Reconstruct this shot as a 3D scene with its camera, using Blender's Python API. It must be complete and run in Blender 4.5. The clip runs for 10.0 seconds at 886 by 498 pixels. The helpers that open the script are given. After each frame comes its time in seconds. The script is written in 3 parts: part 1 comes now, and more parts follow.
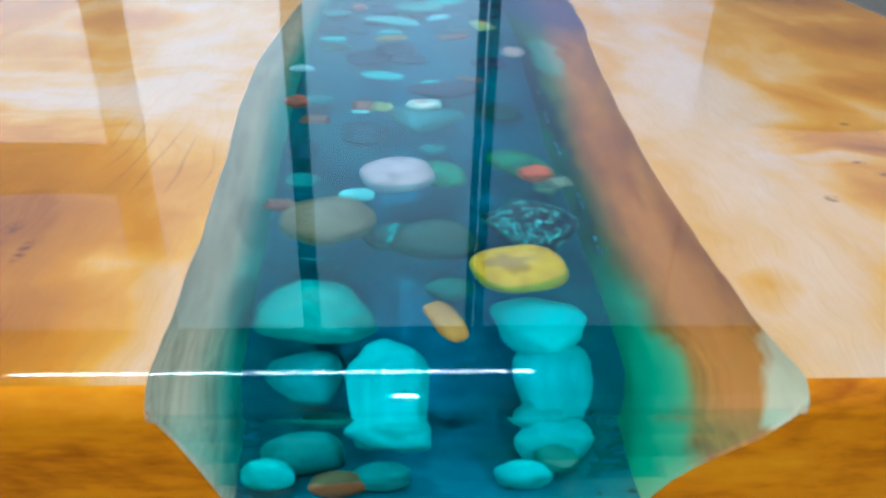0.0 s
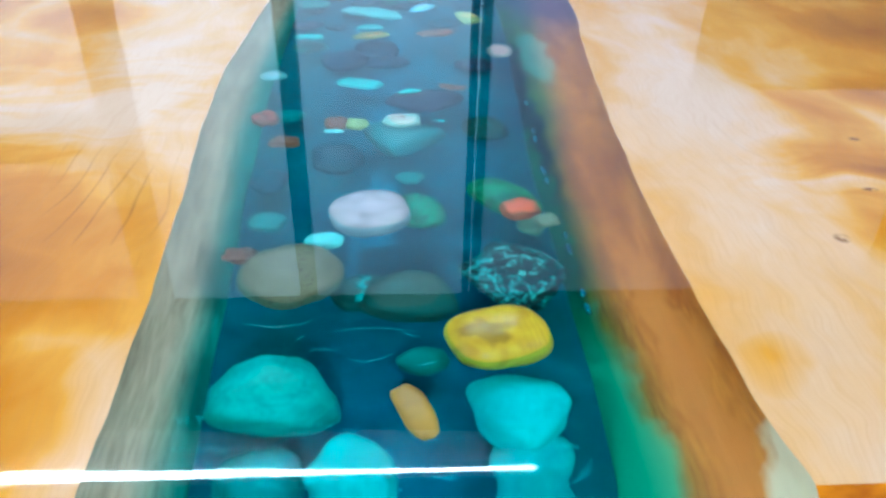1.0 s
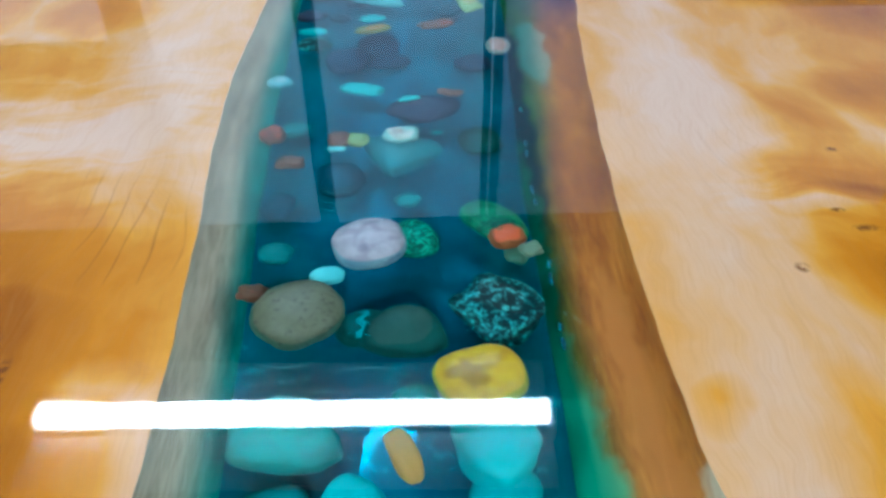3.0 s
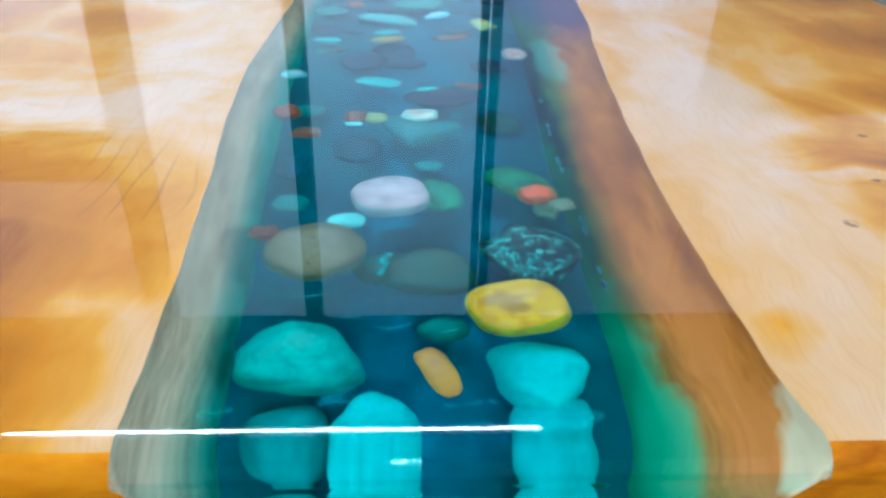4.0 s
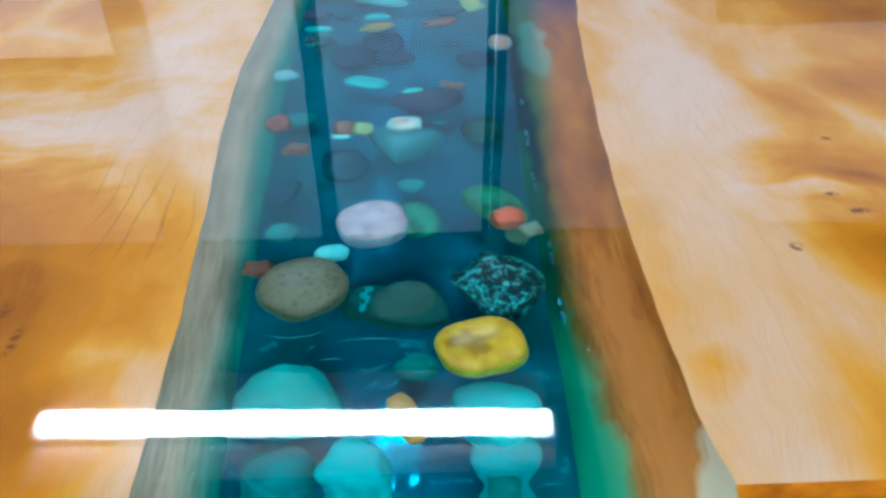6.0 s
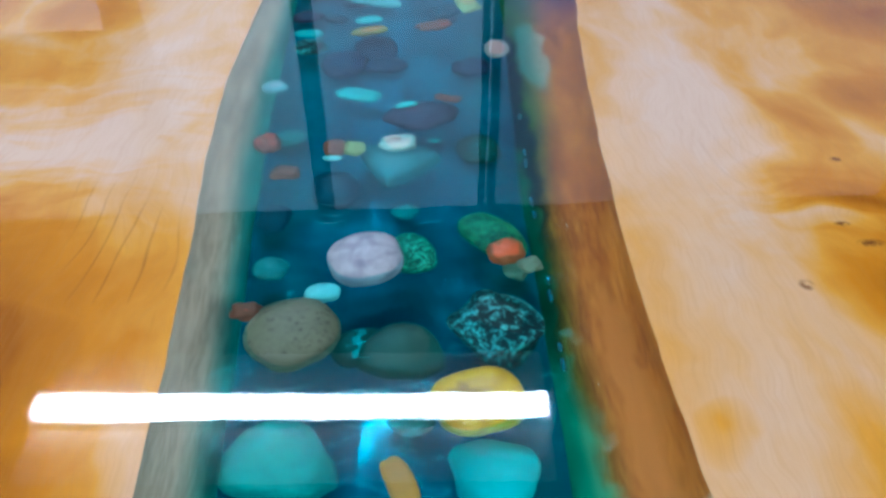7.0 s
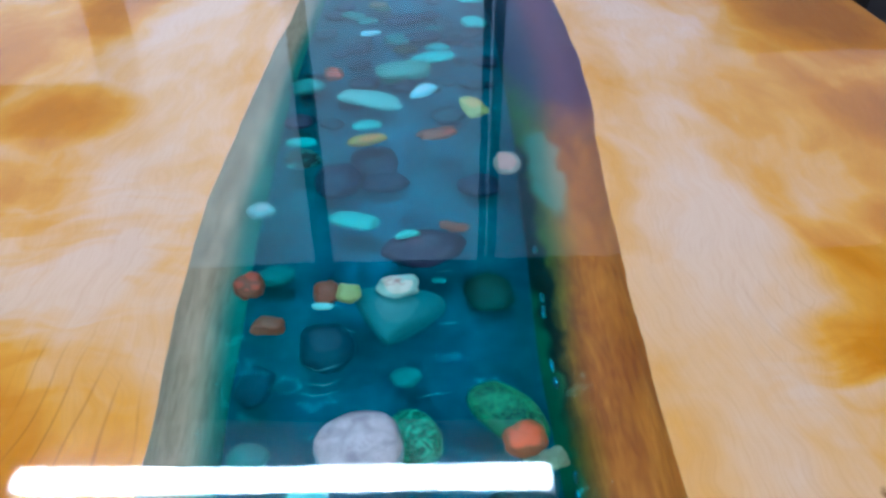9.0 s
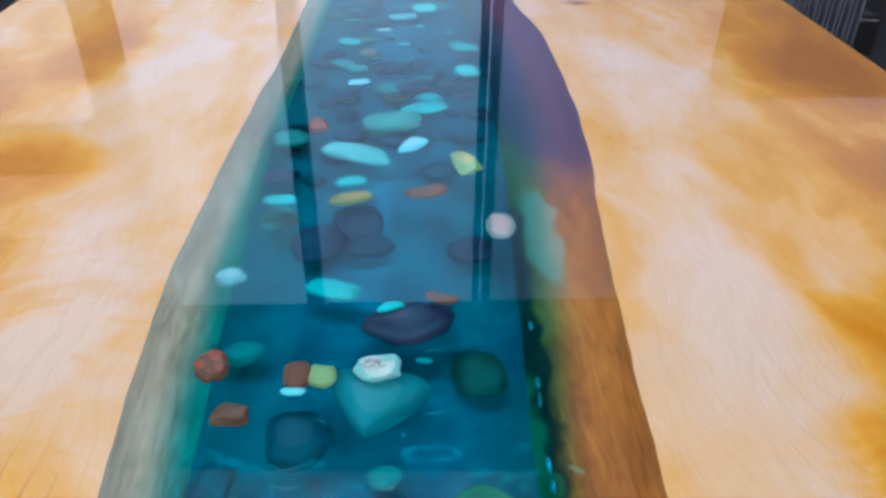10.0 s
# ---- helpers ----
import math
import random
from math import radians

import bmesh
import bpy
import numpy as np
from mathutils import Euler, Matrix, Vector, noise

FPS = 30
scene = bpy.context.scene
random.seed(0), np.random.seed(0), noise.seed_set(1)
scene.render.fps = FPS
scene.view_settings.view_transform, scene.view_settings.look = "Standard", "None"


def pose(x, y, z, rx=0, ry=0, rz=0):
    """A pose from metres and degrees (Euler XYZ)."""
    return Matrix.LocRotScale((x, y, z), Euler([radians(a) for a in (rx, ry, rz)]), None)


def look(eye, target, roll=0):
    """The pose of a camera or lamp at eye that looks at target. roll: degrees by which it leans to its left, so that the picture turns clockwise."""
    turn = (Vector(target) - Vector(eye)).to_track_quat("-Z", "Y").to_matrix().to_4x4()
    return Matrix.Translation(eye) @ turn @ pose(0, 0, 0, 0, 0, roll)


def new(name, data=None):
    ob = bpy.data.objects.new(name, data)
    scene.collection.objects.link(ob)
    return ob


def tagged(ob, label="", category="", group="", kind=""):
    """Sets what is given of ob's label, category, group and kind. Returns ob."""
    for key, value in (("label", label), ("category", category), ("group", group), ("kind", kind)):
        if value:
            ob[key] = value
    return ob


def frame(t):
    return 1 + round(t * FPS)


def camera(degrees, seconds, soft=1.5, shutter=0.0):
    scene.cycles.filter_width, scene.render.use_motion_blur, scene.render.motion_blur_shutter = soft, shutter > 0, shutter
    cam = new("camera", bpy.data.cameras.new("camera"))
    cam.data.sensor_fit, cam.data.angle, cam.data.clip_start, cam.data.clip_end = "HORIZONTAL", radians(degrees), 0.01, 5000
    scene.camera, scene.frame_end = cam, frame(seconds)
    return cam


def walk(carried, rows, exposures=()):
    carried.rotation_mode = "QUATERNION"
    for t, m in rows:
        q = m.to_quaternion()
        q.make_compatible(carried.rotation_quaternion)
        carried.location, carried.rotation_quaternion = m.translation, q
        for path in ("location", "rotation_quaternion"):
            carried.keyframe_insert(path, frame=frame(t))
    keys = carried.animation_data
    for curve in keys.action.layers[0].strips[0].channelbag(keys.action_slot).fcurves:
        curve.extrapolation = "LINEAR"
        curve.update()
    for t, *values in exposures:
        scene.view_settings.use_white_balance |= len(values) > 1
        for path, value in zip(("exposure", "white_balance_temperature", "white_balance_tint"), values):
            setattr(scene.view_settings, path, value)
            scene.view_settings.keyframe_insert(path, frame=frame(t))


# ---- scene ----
cam = camera(60.0, 10.0, soft=3.0)
PATH = [
    (0, (-0.037, -0.06, 0.931), (0.072, 1.683, -0.045), 1.7),
    (0.5, (-0.03, -0.027, 0.94), (0.066, 1.693, -0.075), 1.4),
    (1, (-0.023, -0.006, 0.954), (0.09, 1.681, -0.114), 1.2),
    (1.5, (-0.012, -0.017, 0.985), (0.07, 1.624, -0.155), 0.2),
    (2, (-0.009, -0.031, 1.003), (0.054, 1.578, -0.183), -0.2),
    (2.5, (-0.008, -0.023, 1.017), (0.042, 1.568, -0.194), -0.5),
    (2.7, (-0.007, -0.016, 1.021), (0.044, 1.566, -0.202), -0.6),
    (3.2, (-0.007, 0.004, 1.031), (0.048, 1.56, -0.225), -0.6),
    (3.5, (-0.008, -0.029, 1.008), (0.05, 1.576, -0.188), -0.3),
    (3.8, (-0.017, -0.011, 0.964), (0.084, 1.668, -0.119), 0.8),
    (4, (-0.031, -0.027, 0.940), (0.068, 1.693, -0.073), 1.5),
    (4.5, (-0.026, -0.005, 0.95), (0.094, 1.686, -0.111), 1.4),
    (5, (-0.011, -0.016, 0.981), (0.071, 1.635, -0.145), 0.2),
    (5.5, (-0.008, -0.029, 1.002), (0.053, 1.58, -0.184), -0.2),
    (6, (-0.008, -0.023, 1.017), (0.042, 1.568, -0.194), -0.5),
    (6.2, (-0.007, -0.016, 1.021), (0.044, 1.566, -0.202), -0.6),
    (7, (-0.006, 0.016, 1.036), (0.052, 1.557, -0.237), -0.5),
    (7.5, (-0.002, 0.034, 1.043), (0.057, 1.571, -0.235), -0.6),
    (8, (-0.004, 0.056, 1.048), (0.053, 1.586, -0.239), -0.6),
    (8.5, (-0.006, 0.086, 1.053), (0.056, 1.607, -0.245), -0.5),
    (9, (-0.007, 0.114, 1.049), (0.06, 1.723, -0.137), -0.2),
    (9.5, (-0.002, 0.136, 1.048), (0.069, 1.787, -0.08), 0.3),
    (10, (0.0, 0.165, 1.039), (0.083, 1.831, -0.065), 0.7),
]
EXPOSURE = [
    (0, -0.3, 6000, 1),
    (0.5, -0.28, 6000, 1),
    (1, -0.17, 6000, 1),
    (1.5, -0.28, 6000, 3),
    (2, -0.47, 6000, 5),
    (2.7, -0.51, 6000, 5),
    (3.2, -0.56, 6000, 5),
    (3.5, -0.49, 6000, 5),
    (3.8, -0.15, 6000, 3),
    (4, -0.24, 6000, 1),
    (4.5, -0.17, 6000, 1),
    (5, -0.28, 6000, 3),
    (5.5, -0.5, 6000, 5),
    (6.2, -0.53, 6000, 5),
    (7, -0.61, 5980, 10),
    (8, -0.61, 5980, 10),
    (9, -0.61, 5980, 10),
    (9.5, -0.53, 5980, 10),
    (10, -0.43, 5980, 10),
]
walk(cam, [(t, look(eye, target, roll)) for t, eye, target, roll in PATH], EXPOSURE)


# world: dim daylight that fills the workshop
world = bpy.data.worlds.new("sky_world")
scene.world = world
world.use_nodes = True
wn = world.node_tree.nodes
sky = wn.new("ShaderNodeTexSky")
sky.sky_type = "NISHITA"
sky.sun_disc = False
sky.sun_elevation, sky.sun_rotation = radians(35), radians(20)
world.node_tree.links.new(sky.outputs[0], wn["Background"].inputs["Color"])
wn["Background"].inputs["Strength"].default_value = 0.1

WINDOW_GLOW = 1.04     # daylight behind the glazed front
TUBE_GLOW = 68.0      # fluorescent tubes
# strength of the two unseen fill battens
TUBE_GLOW_FILL = 175.0
BULB_GLOW = 1100.0

# ---------------------------------------------------------------- materials


class Mat:
    """A node material and short ways to add nodes to it."""

    def __init__(self, name):
        self.m = bpy.data.materials.new(name)
        self.m.use_nodes = True
        self.t = self.m.node_tree
        self.n = self.t.nodes
        self.b = self.n["Principled BSDF"]
        self.out = self.n["Material Output"]

    def node(self, kind, **values):
        nd = self.n.new(kind)
        for k, v in values.items():
            nd.inputs[k.replace("_", " ")].default_value = v
        return nd

    def link(self, a, b):
        self.t.links.new(a, b)

    def coords(self, sx=1.0, sy=1.0, sz=1.0, kind="Object"):
        tc = self.n.new("ShaderNodeTexCoord")
        mp = self.n.new("ShaderNodeMapping")
        mp.inputs["Scale"].default_value = (sx, sy, sz)
        self.link(tc.outputs[kind], mp.inputs["Vector"])
        return mp.outputs["Vector"]

    def noise(self, vec, scale, detail=4.0, rough=0.55, distort=0.0):
        nd = self.node("ShaderNodeTexNoise", Scale=scale, Detail=detail, Roughness=rough, Distortion=distort)
        self.link(vec, nd.inputs["Vector"])
        return nd.outputs["Fac"]

    def ramp(self, fac, *stops):
        nd = self.n.new("ShaderNodeValToRGB")
        els = nd.color_ramp.elements
        while len(els) < len(stops):
            els.new(0.5)
        for e, (p, c) in zip(els, stops):
            e.position = p
            e.color = (*c, 1) if len(c) == 3 else c
        self.link(fac, nd.inputs["Fac"])
        return nd.outputs["Color"]

    def math(self, op, a, b=None, clamp=False):
        nd = self.n.new("ShaderNodeMath")
        nd.operation, nd.use_clamp = op, clamp
        for i, v in enumerate((a, b)):
            if v is None:
                continue
            if isinstance(v, (int, float)):
                nd.inputs[i].default_value = v
            else:
                self.link(v, nd.inputs[i])
        return nd.outputs[0]

    def mix(self, fac, a, b, mode="MIX"):
        nd = self.n.new("ShaderNodeMix")
        nd.data_type, nd.blend_type = "RGBA", mode
        for sock, v in ((nd.inputs[0], fac), (nd.inputs[6], a), (nd.inputs[7], b)):
            if isinstance(v, (int, float)):
                sock.default_value = v
            elif isinstance(v, tuple):
                sock.default_value = (*v, 1)
            else:
                self.link(v, sock)
        return nd.outputs[2]

    def bump(self, height, strength, distance=0.001, target="Normal"):
        nd = self.node("ShaderNodeBump", Strength=strength, Distance=distance)
        self.link(height, nd.inputs["Height"])
        self.link(nd.outputs["Normal"], self.b.inputs[target])

    def set(self, color=None, rough=None, metal=None, spec=None, coat=None, coat_rough=0.03):
        if color is not None:
            if isinstance(color, tuple):
                self.b.inputs["Base Color"].default_value = (*color, 1)
            else:
                self.link(color, self.b.inputs["Base Color"])
        if rough is not None:
            if isinstance(rough, (int, float)):
                self.b.inputs["Roughness"].default_value = rough
            else:
                self.link(rough, self.b.inputs["Roughness"])
        if metal is not None:
            self.b.inputs["Metallic"].default_value = metal
        if spec is not None:
            self.b.inputs["Specular IOR Level"].default_value = spec
        if coat is not None:
            self.b.inputs["Coat Weight"].default_value = coat
            self.b.inputs["Coat Roughness"].default_value = coat_rough
            self.b.inputs["Coat IOR"].default_value = 1.5
        return self


def plain(name, c1, c2, scale, rough=0.6, metal=0.0, bump=0.2):
    """Two tones of one colour, mottled at a coarse and a fine scale."""
    m = Mat(name)
    v = m.coords()
    f = m.math("ADD", m.math("MULTIPLY", m.noise(v, scale), 0.6), m.math("MULTIPLY", m.noise(v, scale * 9), 0.4))
    m.set(m.ramp(f, (0.3, c1), (0.7, c2)), rough, metal)
    m.bump(m.noise(v, scale * 12), bump)
    return m.m


def glowing(name, color, strength):
    m = Mat(name)
    m.b.inputs["Base Color"].default_value = (0.9, 0.9, 0.9, 1)
    m.b.inputs["Emission Color"].default_value = (*color, 1)
    m.b.inputs["Emission Strength"].default_value = strength
    return m.m


def knot(m, vec, x, y, rx, ry, hard=1.0):
    """1 in the middle of a knot at (x, y), falling to 0 at its rim."""
    mp = m.n.new("ShaderNodeMapping")
    mp.vector_type = "POINT"
    mp.inputs["Location"].default_value = (-x / rx, -y / ry, 0)
    mp.inputs["Scale"].default_value = (1 / rx, 1 / ry, 0)
    m.link(vec, mp.inputs["Vector"])
    ln = m.n.new("ShaderNodeVectorMath")
    ln.operation = "LENGTH"
    m.link(mp.outputs["Vector"], ln.inputs[0])
    return m.math("POWER", m.math("SUBTRACT", 1.0, ln.outputs["Value"], True), hard)


def wood_top(name, heart, blotches, knots, eddies, ring_ink=0.2, curl=None):
    """Varnished hardwood: pale sapwood by the river, amber heartwood beyond, ring lines, dark knots, a poured gloss coat."""
    m = Mat(name)
    base = m.coords()
    warp = m.n.new("ShaderNodeTexNoise")
    warp.inputs["Scale"].default_value = 7.0
    warp.inputs["Detail"].default_value = 3.5
    m.link(base, warp.inputs["Vector"])
    off = m.n.new("ShaderNodeVectorMath")
    off.operation = "MULTIPLY_ADD"
    off.inputs[1].default_value = (0.08, 0.12, 0)
    m.link(warp.outputs["Color"], off.inputs[0])
    m.link(base, off.inputs[2])
    sh = m.n.new("ShaderNodeVectorMath")
    sh.operation = "ADD"
    sh.inputs[1].default_value = (-0.04, -0.06, 0)
    m.link(off.outputs[0], sh.inputs[0])
    vec = sh.outputs[0]

    def stretched(sx, sy):
        mp = m.n.new("ShaderNodeMapping")
        mp.inputs["Scale"].default_value = (sx, sy, 1)
        m.link(vec, mp.inputs["Vector"])
        return mp.outputs["Vector"]

    figure = m.noise(stretched(9, 4.5), 1.0, 5, 0.55, 0.4)
    cloud = m.noise(stretched(34, 14), 1.0, 4, 0.5, 0.3)
    grain = m.noise(stretched(190, 5), 1.0, 5, 0.6)
    fine = m.noise(stretched(1000, 26), 1.0, 3, 0.6)
    # growth rings run along the slab and part round the knots
    flat = m.n.new("ShaderNodeSeparateXYZ")
    m.link(base, flat.inputs[0])
    lay = m.math("ADD", flat.outputs["X"], m.math("MULTIPLY", m.noise(m.coords(5, 2.2, 1), 1.0, 3, 0.5), 0.10))
    for x, y, rx, ry, w in eddies:
        lay = m.math("ADD", lay, m.math("MULTIPLY", knot(m, base, x, y, rx, ry, 1.6), w))
    rings = m.math("SINE", m.math("MULTIPLY", lay, 560.0))
    rings = m.math("POWER", m.math("MAXIMUM", rings, 0.0), 22.0)
    sep = m.n.new("ShaderNodeSeparateXYZ")
    m.link(vec, sep.inputs[0])
    x0, x1, weight = heart
    rise = m.n.new("ShaderNodeMapRange")
    rise.inputs["From Min"].default_value, rise.inputs["From Max"].default_value = x0, x1
    m.link(sep.outputs["X"], rise.inputs["Value"])
    f = m.math("ADD", m.math("ADD", m.math("MULTIPLY", figure, 0.78), 0.115), m.math("MULTIPLY", cloud, 0.26))
    f = m.math("ADD", f, m.math("MULTIPLY", rise.outputs[0], weight))
    for x, y, rx, ry, w in blotches:
        f = m.math("ADD", f, m.math("MULTIPLY", knot(m, vec, x, y, rx, ry, 0.8), w))
    if curl:
        x, y, rx, ry, w = curl
        waves = m.ramp(m.noise(stretched(16, 46), 1.0, 3, 0.5, 0.6), (0.40, (0, 0, 0)), (0.62, (1, 1, 1)))
        f = m.math("SUBTRACT", f, m.math("MULTIPLY", m.math("MULTIPLY", waves, knot(m, vec, x, y, rx, ry, 0.5)), w))
    f = m.math("MULTIPLY", f, 0.72)
    col = m.ramp(f, (0.338, (0.79, 0.62, 0.475)), (0.454, (0.79, 0.515, 0.25)), (0.56, (0.78, 0.40, 0.05)), (0.68, (0.65, 0.26, 0.008)), (0.95, (0.38, 0.125, 0.003)))
    col = m.mix(m.math("MULTIPLY", m.ramp(fine, (0.45, (0, 0, 0)), (0.75, (1, 1, 1))), 0.22), col, (0.55, 0.28, 0.08), "MIX")
    streak = m.ramp(grain, (0.55, (0, 0, 0)), (0.75, (1, 1, 1)))
    col = m.mix(m.math("MULTIPLY", streak, 0.13), col, (0.55, 0.26, 0.05))
    lines = m.math("MULTIPLY", rings, m.ramp(m.noise(stretched(12, 7), 1.0, 3), (0.50, (0, 0, 0)), (0.70, (1, 1, 1))))
    for x, y, rx, ry, w in eddies[:1]:
        lines = m.math("MULTIPLY", lines, m.math("MULTIPLY", knot(m, base, x, y, rx * 1.5, ry * 1.5, 0.5), 1.2, True))
    col = m.mix(m.math("MULTIPLY", lines, ring_ink), col, (0.26, 0.09, 0.012))
    for x, y, rx, ry in knots:
        k = knot(m, base, x, y, rx, ry)
        wob = m.math("MULTIPLY", m.ramp(m.noise(base, 330, 3), (0.35, (0, 0, 0)), (0.6, (1, 1, 1))), 1.7)
        k = m.math("MULTIPLY", k, wob, True)
        col = m.mix(m.math("MULTIPLY", k, 0.95, True), col, (0.20, 0.07, 0.014))
    m.set(col, 0.5, spec=0.1, coat=1.0, coat_rough=0.025)
    m.bump(grain, 0.08, 0.0004)
    wave = m.noise(base, 7.0, 2, 0.5)
    m.bump(wave, 0.05, 0.004, "Coat Normal")
    return m.m


def bank_wood(name, light, mid, dark, streaks, patches=()):
    """The live edge of a slab: fibres along the grain, stains running down the slope, patches of bark and of painted-in
    shade.
    """
    m = Mat(name)
    base = m.coords()
    warp = m.n.new("ShaderNodeTexNoise")
    warp.inputs["Scale"].default_value = 38.0
    warp.inputs["Detail"].default_value = 4.0
    m.link(base, warp.inputs["Vector"])
    off = m.n.new("ShaderNodeVectorMath")
    off.operation = "MULTIPLY_ADD"
    off.inputs[1].default_value = (0.022, 0.07, 0)
    m.link(warp.outputs["Color"], off.inputs[0])
    m.link(base, off.inputs[2])
    a = m.noise(m.coords(95, 15, 95), 1.0, 6, 0.68, 0.5)
    b = m.noise(m.coords(14, 14, 30), 1.0, 4, 0.6, 0.3)
    c = m.noise(m.coords(420, 60, 420), 1.0, 4, 0.65)
    f = m.math("ADD", m.math("MULTIPLY", a, 0.5), m.math("MULTIPLY", b, 0.5))
    f = m.math("ADD", f, m.math("MULTIPLY", m.math("SUBTRACT", c, 0.5), streaks))
    col = m.ramp(f, (0.34, light), (0.5, mid), (0.66, dark))
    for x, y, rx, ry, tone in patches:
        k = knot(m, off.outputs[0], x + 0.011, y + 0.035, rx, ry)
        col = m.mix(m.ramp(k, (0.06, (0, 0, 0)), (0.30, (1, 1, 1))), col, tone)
    col = m.mix(m.math("MULTIPLY", m.ramp(a, (0.5, (0, 0, 0)), (0.7, (1, 1, 1))), 0.22), col, dark)
    m.set(col, 0.55)
    m.bump(a, 0.5, 0.002)
    return m.m


def end_grain(name):
    m = Mat(name)
    f = m.math("ADD", m.math("MULTIPLY", m.noise(m.coords(12, 12, 40), 1.0, 4, 0.6, 0.4), 0.7), m.math("MULTIPLY", m.noise(m.coords(60, 60, 260), 1.0, 3), 0.3))
    m.set(m.ramp(f, (0.32, (0.90, 0.40, 0.012)), (0.52, (0.78, 0.28, 0.004)), (0.70, (0.42, 0.11, 0.003))), 0.5, spec=0.1, coat=0.6)
    return m.m


def clear_resin(name):
    m = Mat(name)
    g = m.node("ShaderNodeBsdfGlass", IOR=1.5, Roughness=0.0)
    g.inputs["Color"].default_value = (0.77, 0.95, 1.0, 1)
    bp = m.node("ShaderNodeBump", Strength=0.05, Distance=0.004)
    m.link(m.noise(m.coords(), 7.0, 2, 0.5), bp.inputs["Height"])
    m.link(bp.outputs["Normal"], g.inputs["Normal"])
    m.link(g.outputs[0], m.out.inputs["Surface"])
    return m.m


def shore_tint(m, thin, thick):
    """Tint in slow drifts that thins out to nothing along the banks."""
    col = m.ramp(m.noise(m.coords(), 14.0, 3, 0.5, 0.6), (0.3, thin), (0.7, thick))
    at = m.n.new("ShaderNodeAttribute")
    at.attribute_name = "shore"
    return m.mix(at.outputs["Fac"], (1.0, 1.0, 1.0), col)


def tinted_layer(name, thin, thick):
    """A tinted sheet standing in for light absorbed through the dyed resin's depth."""
    m = Mat(name)
    tr = m.n.new("ShaderNodeBsdfTransparent")
    m.link(shore_tint(m, thin, thick), tr.inputs["Color"])
    m.link(tr.outputs[0], m.out.inputs["Surface"])
    return m.m


def layer_skin(name, thin, thick):
    """The wavy skin of the first pour: lets light through and glints a little."""
    m = Mat(name)
    tr = m.n.new("ShaderNodeBsdfTransparent")
    m.link(shore_tint(m, thin, thick), tr.inputs["Color"])
    gl = m.n.new("ShaderNodeBsdfGlossy")
    gl.inputs["Color"].default_value = (0.25, 1.0, 1.0, 1)
    gl.inputs["Roughness"].default_value = 0.02
    bp = m.node("ShaderNodeBump", Strength=0.16, Distance=0.004)
    m.link(m.noise(m.coords(), 34.0, 2, 0.5), bp.inputs["Height"])
    m.link(bp.outputs["Normal"], gl.inputs["Normal"])
    fr = m.node("ShaderNodeFresnel", IOR=1.22)
    mx = m.n.new("ShaderNodeMixShader")
    m.link(fr.outputs[0], mx.inputs[0])
    m.link(tr.outputs[0], mx.inputs[1])
    m.link(gl.outputs[0], mx.inputs[2])
    m.link(mx.outputs[0], m.out.inputs["Surface"])
    return m.m


def bed_paint(name):
    """Blue pigment on the river bed, glossy and slightly rippled."""
    m = Mat(name)
    v = m.coords()
    f = m.math("ADD", m.math("MULTIPLY", m.noise(v, 11, 4, 0.6, 0.6), 0.7), m.math("MULTIPLY", m.noise(v, 90, 3), 0.3))
    m.set(m.ramp(f, (0.32, (0.008, 0.115, 0.185)), (0.52, (0.010, 0.19, 0.27)), (0.7, (0.016, 0.29, 0.37))), 0.04)
    m.b.inputs["IOR"].default_value = 2.1
    m.bump(m.noise(v, 20, 2, 0.5), 0.055, 0.006)
    return m.m


def stone(name, c1, c2, c3=None, scale=45.0, contrast=(0.35, 0.65), rough=0.45, bump=0.25, kind="mottle"):
    m = Mat(name)
    v = m.coords()
    oi = m.n.new("ShaderNodeObjectInfo")
    sh = m.n.new("ShaderNodeVectorMath")
    sh.operation = "ADD"
    m.link(v, sh.inputs[0])
    m.link(oi.outputs["Random"], sh.inputs[1])
    v = sh.outputs[0]
    if kind == "veins":
        f = m.noise(v, scale, 6, 0.7, 2.5)
        f = m.math("ABSOLUTE", m.math("SUBTRACT", f, 0.5))
        f = m.math("MULTIPLY", f, 5.0)
    elif kind == "patch":
        f = m.noise(v, scale, 2.5, 0.5, 0.5)
    elif kind == "specks":
        f = m.noise(v, scale, 8, 0.8, 0.2)
    else:
        f = m.math("ADD", m.math("MULTIPLY", m.noise(v, scale, 4, 0.6, 0.4), 0.65), m.math("MULTIPLY", m.noise(v, scale * 8, 4), 0.35))
    col = m.ramp(f, (contrast[0], c1), (contrast[1], c2))
    if c3:
        pits = m.ramp(m.noise(v, scale * 6, 3, 0.6), (0.57, (0, 0, 0)), (0.66, (1, 1, 1)))
        col = m.mix(m.math("MULTIPLY", pits, 0.8), col, c3)
    m.set(col, rough)
    m.bump(m.noise(v, scale * 5, 4), bump, 0.001)
    return m.m


